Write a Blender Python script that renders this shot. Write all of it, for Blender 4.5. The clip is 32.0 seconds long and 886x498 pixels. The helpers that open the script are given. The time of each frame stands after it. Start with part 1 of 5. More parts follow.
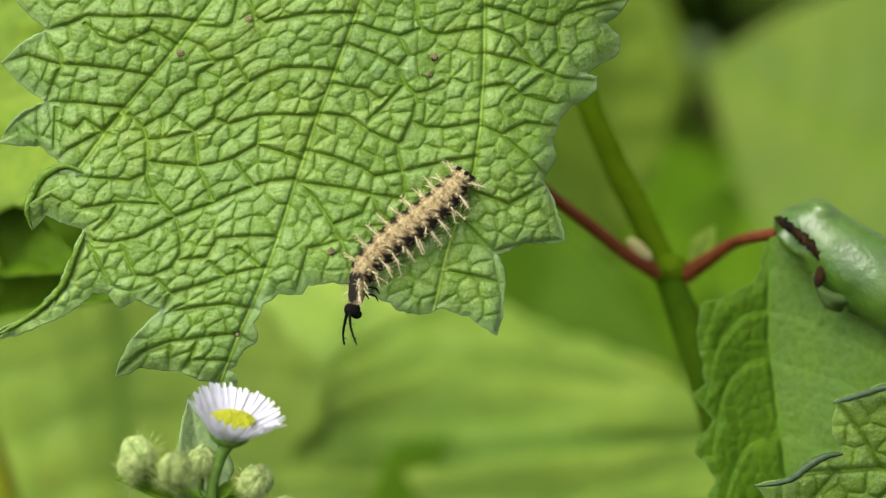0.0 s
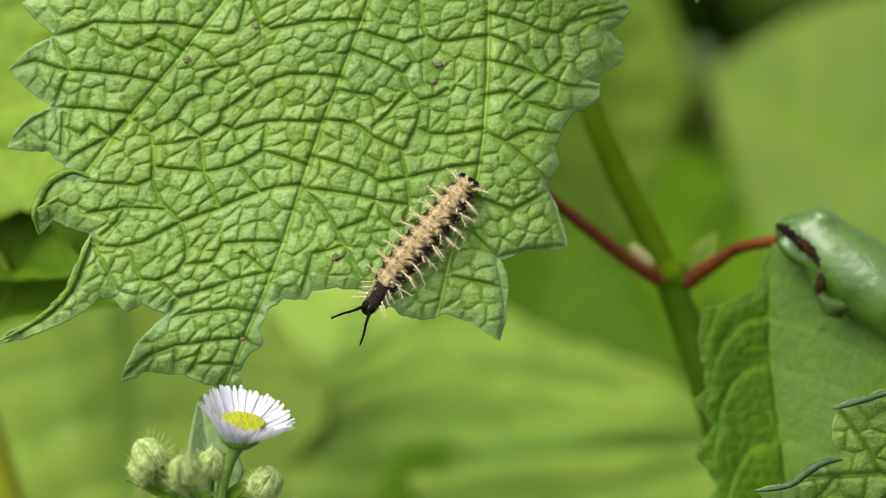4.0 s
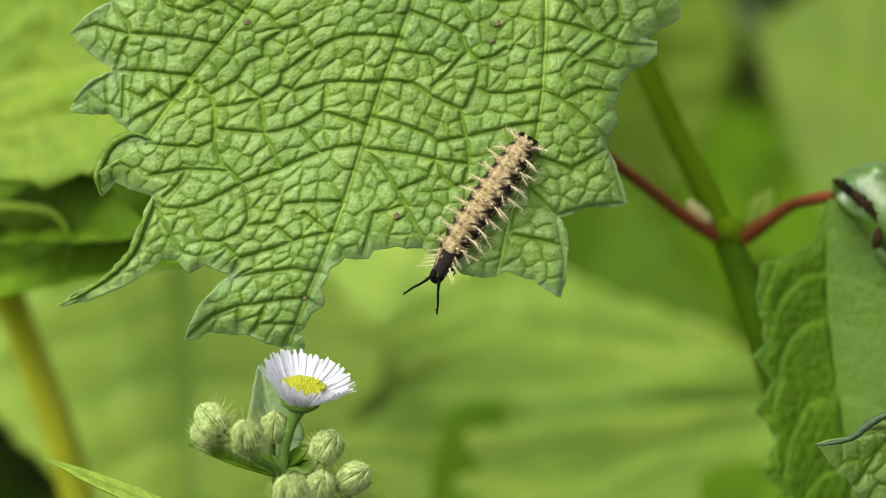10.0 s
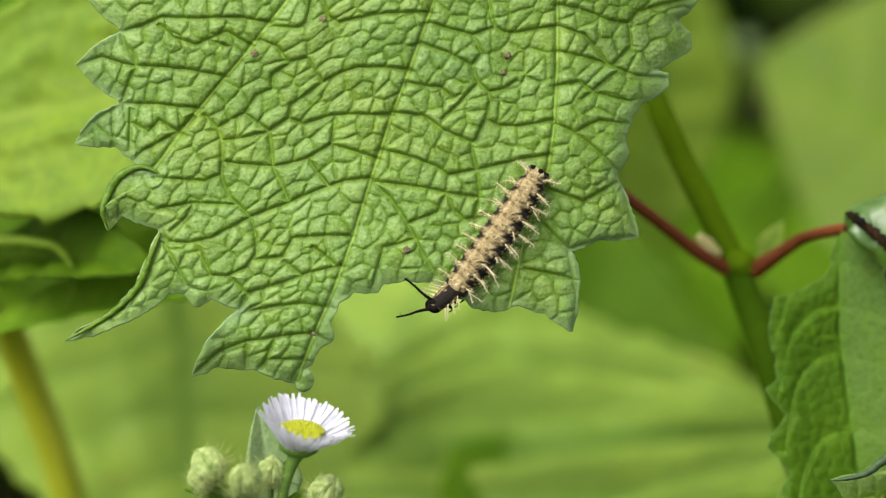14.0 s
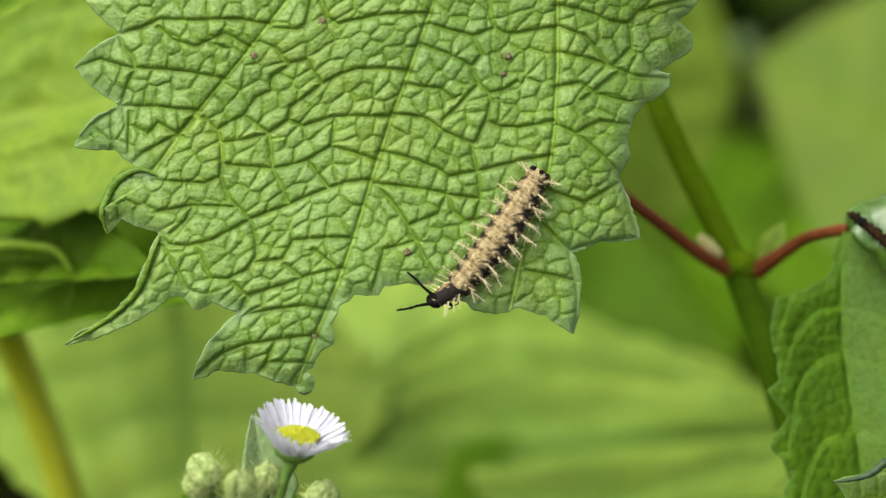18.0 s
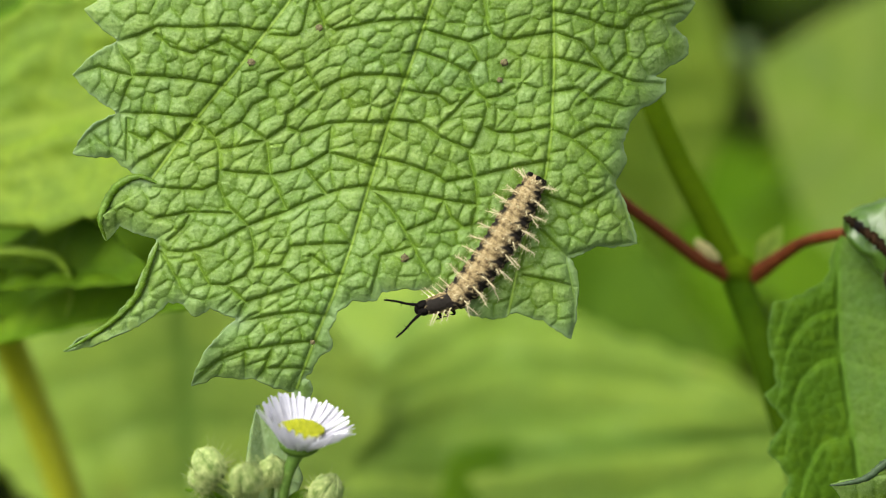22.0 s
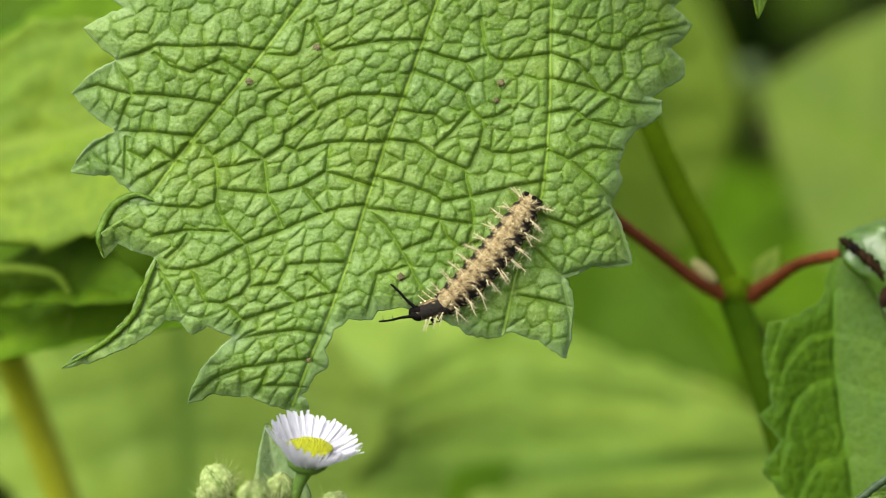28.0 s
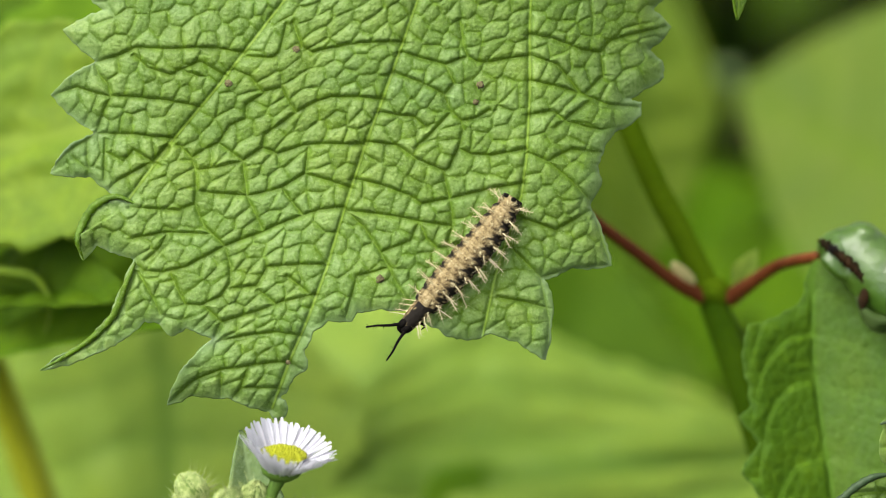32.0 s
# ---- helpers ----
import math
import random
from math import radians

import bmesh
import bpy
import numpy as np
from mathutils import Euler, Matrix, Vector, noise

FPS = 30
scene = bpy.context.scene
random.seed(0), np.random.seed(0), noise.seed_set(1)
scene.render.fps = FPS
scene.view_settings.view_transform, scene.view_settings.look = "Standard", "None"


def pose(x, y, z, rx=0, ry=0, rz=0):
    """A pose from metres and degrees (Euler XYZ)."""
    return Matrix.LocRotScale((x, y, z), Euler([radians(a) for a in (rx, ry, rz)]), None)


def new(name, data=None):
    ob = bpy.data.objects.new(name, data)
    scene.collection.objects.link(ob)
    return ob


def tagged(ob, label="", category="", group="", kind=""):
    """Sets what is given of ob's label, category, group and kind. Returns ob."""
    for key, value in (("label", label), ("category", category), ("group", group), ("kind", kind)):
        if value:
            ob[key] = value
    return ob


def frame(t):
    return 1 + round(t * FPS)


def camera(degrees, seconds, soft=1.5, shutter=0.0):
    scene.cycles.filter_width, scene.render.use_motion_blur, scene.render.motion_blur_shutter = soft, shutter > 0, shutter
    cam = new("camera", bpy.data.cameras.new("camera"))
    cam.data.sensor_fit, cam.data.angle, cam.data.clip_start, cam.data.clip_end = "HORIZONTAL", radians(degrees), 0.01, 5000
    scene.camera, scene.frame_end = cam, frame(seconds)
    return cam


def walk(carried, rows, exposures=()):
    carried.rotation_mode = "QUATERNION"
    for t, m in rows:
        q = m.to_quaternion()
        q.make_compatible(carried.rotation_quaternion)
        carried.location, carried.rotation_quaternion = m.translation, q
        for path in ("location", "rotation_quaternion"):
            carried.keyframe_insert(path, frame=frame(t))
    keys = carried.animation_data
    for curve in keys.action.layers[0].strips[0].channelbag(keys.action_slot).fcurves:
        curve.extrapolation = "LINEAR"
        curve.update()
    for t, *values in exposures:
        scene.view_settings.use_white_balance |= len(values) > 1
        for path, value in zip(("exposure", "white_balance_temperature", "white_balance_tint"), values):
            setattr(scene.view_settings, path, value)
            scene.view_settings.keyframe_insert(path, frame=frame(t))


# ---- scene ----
# ---- plan -------------------------------------------------------------------
# Sheet of drawing units: pixels of the camera's starting view, x to the right, y down,
# placed to fit that view; one is a twelfth of a millimetre at z 0. Depth z in millimetres, positive towards the viewer.
U = 1 / 12000.0
REACH = 550.0                                    # camera distance that the pixel layout is fitted to, mm
F = pose(0, 0, 0.80, 68, 0, 0)                   # the sheet leans back 22 degrees
F3 = F.to_3x3()


def at(x, y, z=0.0):
    k = U * (1 - z / REACH)
    return F @ Vector(((x - 784) * k, (441 - y) * k, z * 0.001))


# ---- camera -----------------------------------------------------------------
cam = camera(13.5486, 32.0, soft=0.75)
cam.data.dof.use_dof = True
cam.data.dof.focus_distance = 0.5545
cam.data.dof.aperture_fstop = 10.0
cam.data.dof.aperture_blades = 0
walk(cam, [
    (0, F @ pose(0.00000, 0, 0.55000, -0.0000, 0.0000, 0.0000)),
    (0.5, F @ pose(-0.00010, 0, 0.55229, -0.1333, -0.0717, -0.1096)),
    (1, F @ pose(-0.00020, 0, 0.55406, -0.2526, -0.1833, -0.0133)),
    (1.5, F @ pose(-0.00030, 0, 0.55427, -0.3612, -0.2707, 0.0142)),
    (2, F @ pose(-0.00040, 0, 0.55402, -0.4666, -0.3470, 0.1178)),
    (2.5, F @ pose(-0.00040, 0, 0.55383, -0.4474, -0.3102, 0.1434)),
    (3, F @ pose(-0.00040, 0, 0.55278, -0.2476, -0.1790, 0.1489)),
    (3.5, F @ pose(-0.00040, 0, 0.55358, -0.0431, -0.0451, 0.2336)),
    (5.5, F @ pose(0.00020, 0, 0.55637, 0.2002, 0.2395, 0.0610)),
    (6, F @ pose(-0.00020, 0, 0.55701, 0.1647, 0.2496, 0.0562)),
    (6.5, F @ pose(-0.00060, 0, 0.55747, 0.1119, 0.2503, 0.0489)),
    (7, F @ pose(-0.00099, 0, 0.55778, 0.0310, 0.2718, -0.0133)),
    (7.5, F @ pose(-0.00089, 0, 0.55763, -0.0750, 0.3321, -0.0571)),
    (8, F @ pose(-0.00079, 0, 0.55857, -0.2067, 0.4045, -0.1499)),
    (8.5, F @ pose(-0.00129, 0, 0.55842, -0.3400, 0.4629, -0.1342)),
    (9, F @ pose(-0.00179, 0, 0.55840, -0.4840, 0.5565, -0.2619)),
    (9.5, F @ pose(-0.00298, 0, 0.55821, -0.6063, 0.5771, -0.3527)),
    (10, F @ pose(-0.00437, 0, 0.55802, -0.5493, 0.5299, -0.3621)),
    (10.5, F @ pose(-0.00496, 0, 0.55617, -0.2960, 0.5242, -0.3774)),
    (11, F @ pose(-0.00556, 0, 0.55466, -0.0654, 0.4944, -0.4593)),
    (11.5, F @ pose(-0.00635, 0, 0.55288, -0.0307, 0.4328, -0.4519)),
    (12, F @ pose(-0.00714, 0, 0.55313, -0.0291, 0.3607, -0.4443)),
    (12.5, F @ pose(-0.00774, 0, 0.55275, -0.0331, 0.3084, -0.5118)),
    (13, F @ pose(-0.00833, 0, 0.55266, -0.0243, 0.2529, -0.3815)),
    (13.5, F @ pose(-0.00893, 0, 0.55287, -0.0258, 0.2121, -0.5209)),
    (14, F @ pose(-0.00952, 0, 0.55180, -0.0292, 0.1600, -0.4497)),
    (14.5, F @ pose(-0.00972, 0, 0.55122, -0.0636, 0.1453, -0.5353)),
    (16.5, F @ pose(-0.01032, 0, 0.55025, 0.0900, 0.1261, -0.5189)),
    (17, F @ pose(-0.00972, 0, 0.55002, 0.1574, 0.1919, -0.4591)),
    (17.5, F @ pose(-0.00992, 0, 0.55015, 0.0892, 0.1500, -0.5661)),
    (18, F @ pose(-0.01012, 0, 0.54983, -0.0007, 0.1086, -0.6652)),
    (18.5, F @ pose(-0.00933, 0, 0.55030, -0.0892, 0.1703, -0.6662)),
    (19, F @ pose(-0.00853, 0, 0.55147, -0.1452, 0.2276, -0.6082)),
    (19.5, F @ pose(-0.00853, 0, 0.55089, -0.1255, 0.2282, -0.6314)),
    (20, F @ pose(-0.00853, 0, 0.55091, 0.0193, 0.2196, -0.5573)),
    (20.5, F @ pose(-0.00833, 0, 0.55087, 0.1951, 0.2480, -0.6583)),
    (21, F @ pose(-0.00813, 0, 0.55119, 0.2616, 0.2610, -0.5981)),
    (21.5, F @ pose(-0.00853, 0, 0.55098, 0.1277, 0.2257, -0.7038)),
    (22, F @ pose(-0.00893, 0, 0.55166, 0.0858, 0.1928, -0.8763)),
    (22.5, F @ pose(-0.00933, 0, 0.55081, 0.2496, 0.1348, -0.9332)),
    (23, F @ pose(-0.00972, 0, 0.55154, 0.4129, 0.0636, -0.7934)),
    (23.5, F @ pose(-0.00893, 0, 0.55260, 0.4270, 0.1157, -0.6897)),
    (24, F @ pose(-0.00813, 0, 0.55160, 0.4370, 0.1998, -0.7879)),
    (24.5, F @ pose(-0.00833, 0, 0.55174, 0.4749, 0.2297, -0.7550)),
    (25, F @ pose(-0.00853, 0, 0.55332, 0.5043, 0.2811, -0.7434)),
    (25.5, F @ pose(-0.00833, 0, 0.55220, 0.5181, 0.3431, -0.7159)),
    (27.5, F @ pose(-0.00595, 0, 0.55570, 0.4216, 0.4990, -0.5379)),
    (28, F @ pose(-0.00516, 0, 0.55436, 0.3782, 0.5187, -0.5676)),
    (28.5, F @ pose(-0.00526, 0, 0.55433, 0.3477, 0.4480, -0.6300)),
    (29, F @ pose(-0.00536, 0, 0.55333, 0.3306, 0.3806, -0.6251)),
    (29.5, F @ pose(-0.00605, 0, 0.55363, 0.3239, 0.2817, -0.6746)),
    (30, F @ pose(-0.00675, 0, 0.55395, 0.3882, 0.1988, -0.6098)),
    (30.5, F @ pose(-0.00675, 0, 0.55370, 0.4999, 0.1843, -0.5977)),
    (31, F @ pose(-0.00675, 0, 0.55474, 0.5108, 0.1678, -0.5712)),
    (31.5, F @ pose(-0.00615, 0, 0.55463, 0.4786, 0.1802, -0.6608)),
    (32, F @ pose(-0.00556, 0, 0.55431, 0.4069, 0.1609, -0.5872)),
])


# ---- light ------------------------------------------------------------------
SUN_EL, SUN_AZ = radians(58), radians(-122)      # high hazy sun over the viewer's left shoulder
world = bpy.data.worlds.new("overcast_sky")
scene.world = world
world.use_nodes = True
wn, wl = world.node_tree.nodes, world.node_tree.links
wn.clear()
sky = wn.new("ShaderNodeTexSky")
sky.sky_type = "NISHITA"
sky.sun_disc = False
sky.sun_elevation, sky.sun_rotation = SUN_EL, SUN_AZ
sky.air_density, sky.dust_density, sky.ozone_density = 1.0, 4.0, 1.0
bg = wn.new("ShaderNodeBackground")
bg.inputs["Strength"].default_value = 0.15
wo = wn.new("ShaderNodeOutputWorld")
grey = wn.new("ShaderNodeHueSaturation")           # thin cloud: most of the blue is gone
grey.inputs["Saturation"].default_value = 0.22
wl.new(sky.outputs["Color"], grey.inputs["Color"])
wl.new(grey.outputs["Color"], bg.inputs["Color"])
wl.new(bg.outputs["Background"], wo.inputs["Surface"])
sun = new("sun", bpy.data.lights.new("sun", "SUN"))
sun.data.energy, sun.data.angle, sun.data.color = 1.8, radians(55), (1.0, 0.95, 0.84)
toward = Vector((math.sin(SUN_AZ) * math.cos(SUN_EL), math.cos(SUN_AZ) * math.cos(SUN_EL), math.sin(SUN_EL)))
sun.rotation_euler = toward.to_track_quat("Z", "Y").to_euler()
scene.view_settings.exposure = 1.42


# ---- materials --------------------------------------------------------------
def material(name):
    m = bpy.data.materials.new(name)
    m.use_nodes = True
    nt = m.node_tree
    nt.nodes.clear()
    return m, nt.nodes, nt.links


def noise_node(n, l, coord, scale, detail=4.0, rough=0.55):
    t = n.new("ShaderNodeTexNoise")
    t.inputs["Scale"].default_value, t.inputs["Detail"].default_value, t.inputs["Roughness"].default_value = scale, detail, rough
    l.new(coord, t.inputs["Vector"])
    return t.outputs["Fac"]


def ramp(n, l, fac, stops):
    r = n.new("ShaderNodeValToRGB")
    while len(r.color_ramp.elements) < len(stops):
        r.color_ramp.elements.new(0.5)
    for e, (p, c) in zip(r.color_ramp.elements, stops):
        e.position, e.color = p, (*c, 1) if len(c) == 3 else c
    l.new(fac, r.inputs["Fac"])
    return r.outputs["Color"]


def mix(n, l, fac, a, b, mode="MIX"):
    m = n.new("ShaderNodeMix")
    m.data_type, m.blend_type = "RGBA", mode
    for i, v in ((0, fac), (6, a), (7, b)):
        if isinstance(v, (int, float)):
            m.inputs[i].default_value = v
        elif isinstance(v, tuple):
            m.inputs[i].default_value = (*v, 1)
        else:
            l.new(v, m.inputs[i])
    return m.outputs[2]


def leaf_material(name, base, vein, sheen=None, gloss=0.45, through_light=0.3, grain=2600.0, bump=0.25, mottle=60.0, spot=0.0, spec=0.12, cell=0.0, gloss_tint=(0.180, 0.270, 0.105)):
    """Green leaf skin: vein attribute, mottling, fine pale stipple, light coming through the blade."""
    m, n, l = material(name)
    sheen = sheen or (base[0] * 1.9, base[1] * 1.6, base[2] * 2.2)
    co = n.new("ShaderNodeTexCoord").outputs["Object"]
    va = n.new("ShaderNodeAttribute")
    va.attribute_name = "vein"
    big = noise_node(n, l, co, mottle, 5)
    fine = noise_node(n, l, co, grain, 3, 0.6)
    mid = noise_node(n, l, co, grain * 0.22, 4, 0.6)
    patch = noise_node(n, l, co, mottle * 4.5, 3, 0.6)
    dark = tuple(c * 0.62 for c in base)
    lite = (base[0] * 1.5, base[1] * 1.22, base[2] * 1.05)
    col = mix(n, l, ramp(n, l, big, [(0.3, (0, 0, 0)), (0.72, (1, 1, 1))]), base, lite)
    col = mix(n, l, ramp(n, l, patch, [(0.40, (0.45,) * 3), (0.60, (0, 0, 0))]), col, (base[0] * 0.72, base[1] * 0.80, base[2]))
    col = mix(n, l, ramp(n, l, mid, [(0.42, (0.6,) * 3), (0.62, (0, 0, 0))]), col, dark)
    col = mix(n, l, ramp(n, l, fine, [(0.52, (0, 0, 0)), (0.70, (0.5,) * 3)]), col, sheen)
    fleck = noise_node(n, l, co, grain * 0.62, 2, 0.5)
    col = mix(n, l, ramp(n, l, fleck, [(0.28, (0.5,) * 3), (0.38, (0, 0, 0))]), col, tuple(c * 0.5 for c in base))
    ra = n.new("ShaderNodeAttribute")
    ra.attribute_name = "rim"
    col = mix(n, l, ra.outputs["Fac"], col, (0.15, 0.22, 0.115))
    # Pale tops: stipple plus painted sky gloss; creases stay dark like shade.
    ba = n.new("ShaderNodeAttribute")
    ba.attribute_name = "painted_gloss"
    gloss_mix = n.new("ShaderNodeMath")
    gloss_mix.operation = "MULTIPLY"
    l.new(ba.outputs["Fac"], gloss_mix.inputs[0])
    l.new(ramp(n, l, fleck, [(0.30, (0.30,) * 3), (0.66, (0.95,) * 3)]), gloss_mix.inputs[1])
    tone = mix(n, l, ramp(n, l, big, [(0.36, (0, 0, 0)), (0.64, (1, 1, 1))]), gloss_tint, (gloss_tint[0] * 1.12, gloss_tint[1] * 1.03, gloss_tint[2] * 0.72))
    col = mix(n, l, gloss_mix.outputs["Value"], col, tone)
    col = mix(n, l, va.outputs["Fac"], col, vein)
    if spot:
        brown = noise_node(n, l, co, 95.0, 3)
        col = mix(n, l, ramp(n, l, brown, [(0.70, (0, 0, 0)), (0.76, (spot,) * 3)]), col, (0.16, 0.09, 0.03))
    p = n.new("ShaderNodeBsdfPrincipled")
    l.new(col, p.inputs["Base Color"])
    p.inputs["Roughness"].default_value = gloss
    p.inputs["Specular IOR Level"].default_value = spec
    tr = n.new("ShaderNodeBsdfTranslucent")
    l.new(mix(n, l, 0.65, col, (base[0] * 2.6, base[1] * 2.1, base[2] * 0.8)), tr.inputs["Color"])
    b = n.new("ShaderNodeBump")
    b.inputs["Strength"].default_value, b.inputs["Distance"].default_value = bump, 0.0004
    l.new(mid, b.inputs["Height"])
    b2 = n.new("ShaderNodeBump")
    b2.inputs["Strength"].default_value, b2.inputs["Distance"].default_value = bump, 0.00028
    l.new(fine, b2.inputs["Height"])
    if cell:
        net = n.new("ShaderNodeTexVoronoi")
        net.feature = "DISTANCE_TO_EDGE"
        net.inputs["Scale"].default_value = cell
        l.new(co, net.inputs["Vector"])
        puff = n.new("ShaderNodeMath")
        puff.operation = "MINIMUM"
        puff.inputs[1].default_value = 0.22
        l.new(net.outputs["Distance"], puff.inputs[0])
        b3 = n.new("ShaderNodeBump")
        b3.inputs["Strength"].default_value, b3.inputs["Distance"].default_value = 0.30, 0.0010
        l.new(puff.outputs["Value"], b3.inputs["Height"])
        l.new(b.outputs["Normal"], b3.inputs["Normal"])
        l.new(b3.outputs["Normal"], b2.inputs["Normal"])
    else:
        l.new(b.outputs["Normal"], b2.inputs["Normal"])
    l.new(b2.outputs["Normal"], p.inputs["Normal"])
    ms = n.new("ShaderNodeMixShader")
    ms.inputs["Fac"].default_value = through_light
    l.new(p.outputs["BSDF"], ms.inputs[1])
    l.new(tr.outputs["BSDF"], ms.inputs[2])
    out = n.new("ShaderNodeOutputMaterial")
    l.new(ms.outputs["Shader"], out.inputs["Surface"])
    return m


def skin_material(name, stops, scale, rough=0.5, bump=0.3, bump_scale=1500.0, spec=0.22, subsurface=0.0, dist=0.0003):
    m, n, l = material(name)
    co = n.new("ShaderNodeTexCoord").outputs["Object"]
    col = ramp(n, l, noise_node(n, l, co, scale, 5, 0.6), stops)
    fine = noise_node(n, l, co, bump_scale, 4, 0.6)
    col = mix(n, l, ramp(n, l, fine, [(0.3, (0.45,) * 3), (0.6, (0, 0, 0))]), col, tuple(c * 0.5 for c in stops[0][1]))
    p = n.new("ShaderNodeBsdfPrincipled")
    l.new(col, p.inputs["Base Color"])
    p.inputs["Roughness"].default_value = rough
    p.inputs["Specular IOR Level"].default_value = spec
    if subsurface:
        p.inputs["Subsurface Weight"].default_value = subsurface
        p.inputs["Subsurface Radius"].default_value = (0.001, 0.001, 0.0005)
    b = n.new("ShaderNodeBump")
    b.inputs["Strength"].default_value, b.inputs["Distance"].default_value = bump, dist
    l.new(fine, b.inputs["Height"])
    l.new(b.outputs["Normal"], p.inputs["Normal"])
    out = n.new("ShaderNodeOutputMaterial")
    l.new(p.outputs["BSDF"], out.inputs["Surface"])
    return m


M_LEAF = leaf_material("quilted_leaf", (0.072, 0.152, 0.007), (0.19, 0.30, 0.030), sheen=(0.20, 0.28, 0.09), gloss=0.42, through_light=0.22, bump=0.30, spec=0.19, gloss_tint=(0.160, 0.256, 0.086))
M_SHRUB = leaf_material("smooth_leaf", (0.048, 0.112, 0.005), (0.086, 0.180, 0.016), gloss_tint=(0.092, 0.165, 0.042), gloss=0.50, through_light=0.28, mottle=120.0, bump=0.2, spec=0.06, cell=420.0)
M_BRIGHT = leaf_material("young_leaf", (0.194, 0.308, 0.042), (0.095, 0.172, 0.022), gloss=0.5, through_light=0.4, mottle=25.0, bump=0.1, spot=0.3)
M_MID = leaf_material("wild_leaf", (0.088, 0.188, 0.006), (0.062, 0.138, 0.005), sheen=(0.11, 0.22, 0.012), spec=0.07, gloss=0.6, through_light=0.35, mottle=25.0, bump=0.1)
# Wild leaf at half tone: shade put into the colour, also mixed at random.
M_DARK = leaf_material("darkened_wild_leaf", (0.048, 0.102, 0.003), (0.035, 0.078, 0.003), sheen=(0.06, 0.12, 0.006), spec=0.05, gloss=0.6, through_light=0.25, mottle=25.0, bump=0.1)
M_PALE = leaf_material("pale_leaf", (0.138, 0.222, 0.040), (0.125, 0.21, 0.02), sheen=(0.16, 0.26, 0.03), spec=0.08, gloss=0.6, through_light=0.35, mottle=12.0, bump=0.1)
M_LIME = leaf_material("lime_leaf", (0.120, 0.208, 0.016), (0.150, 0.225, 0.020), sheen=(0.17, 0.26, 0.05), gloss=0.5, through_light=0.35, mottle=40.0, bump=0.15, spec=0.08, spot=0.3)
# Near-black leaf tone: the deep gap's shade is put into the colour.
M_GAP_SHADE = leaf_material("painted_shade_leaf", (0.006, 0.016, 0.001), (0.008, 0.02, 0.002), sheen=(0.008, 0.02, 0.002), spec=0.015, gloss=0.65, through_light=0.15, mottle=25.0, bump=0.1)
M_GREY = leaf_material("downy_leaf", (0.13, 0.21, 0.08), (0.20, 0.28, 0.12), gloss=0.6, through_light=0.3, mottle=200.0, bump=0.3)
M_STEM = skin_material("green_stem", [(0.3, (0.056, 0.106, 0.003)), (0.7, (0.084, 0.140, 0.004))], 150.0, 0.7, spec=0.0)
M_LOWSTEM = skin_material("lower_green_stem", [(0.3, (0.036, 0.085, 0.002)), (0.7, (0.056, 0.110, 0.003))], 150.0, 0.7, spec=0.03)
M_ROLLED = skin_material("rolled_margin", [(0.3, (0.020, 0.040, 0.015)), (0.7, (0.038, 0.066, 0.026))], 700.0, 0.5, bump=0.5, spec=0.2)
M_DOWNY = skin_material("downy_green_stem", [(0.3, (0.050, 0.105, 0.010)), (0.7, (0.080, 0.145, 0.020))], 300.0, 0.6)
M_REDSTALK = skin_material("red_stalk", [(0.3, (0.090, 0.022, 0.006)), (0.7, (0.150, 0.042, 0.012))], 120.0, 0.6, spec=0.1)
M_YELLOWSTALK = skin_material("yellow_stalk", [(0.3, (0.17, 0.195, 0.006)), (0.7, (0.235, 0.26, 0.010))], 60.0, 0.5)
M_PALEBUD = skin_material("pale_bract", [(0.35, (0.13, 0.20, 0.03)), (0.65, (0.42, 0.45, 0.17))], 900.0, 0.6)
M_BUD = skin_material("bud_bract", [(0.36, (0.12, 0.20, 0.035)), (0.62, (0.40, 0.46, 0.18))], 3.0, 0.6, bump_scale=16.0, dist=0.06)
M_SCAR = skin_material("pale_stipule", [(0.3, (0.30, 0.28, 0.10)), (0.7, (0.44, 0.39, 0.18))], 400.0, 0.6)
M_SPOT = skin_material("brown_spot", [(0.3, (0.060, 0.050, 0.020)), (0.7, (0.15, 0.13, 0.055))], 2500.0, 0.7)
M_SOIL = skin_material("soil", [(0.3, (0.006, 0.007, 0.003)), (0.7, (0.018, 0.018, 0.007))], 6.0, 0.9, bump_scale=60.0, dist=0.01, spec=0.0)


def petal_material():
    m, n, l = material("white_petal")
    co = n.new("ShaderNodeTexCoord").outputs["Object"]
    col = ramp(n, l, noise_node(n, l, co, 500.0), [(0.3, (0.38, 0.375, 0.43)), (0.7, (0.49, 0.485, 0.53))])
    d = n.new("ShaderNodeBsdfPrincipled")
    l.new(col, d.inputs["Base Color"])
    d.inputs["Roughness"].default_value = 0.6
    tr = n.new("ShaderNodeBsdfTranslucent")
    tr.inputs["Color"].default_value = (0.75, 0.75, 0.80, 1)
    ms = n.new("ShaderNodeMixShader")
    ms.inputs["Fac"].default_value = 0.3
    l.new(d.outputs["BSDF"], ms.inputs[1])
    l.new(tr.outputs["BSDF"], ms.inputs[2])
    out = n.new("ShaderNodeOutputMaterial")
    l.new(ms.outputs["Shader"], out.inputs["Surface"])
    return m


M_PETAL = petal_material()
M_DISC = skin_material("yellow_florets", [(0.3, (0.19, 0.21, 0.003)), (0.7, (0.30, 0.31, 0.005))], 2500.0, 0.6)


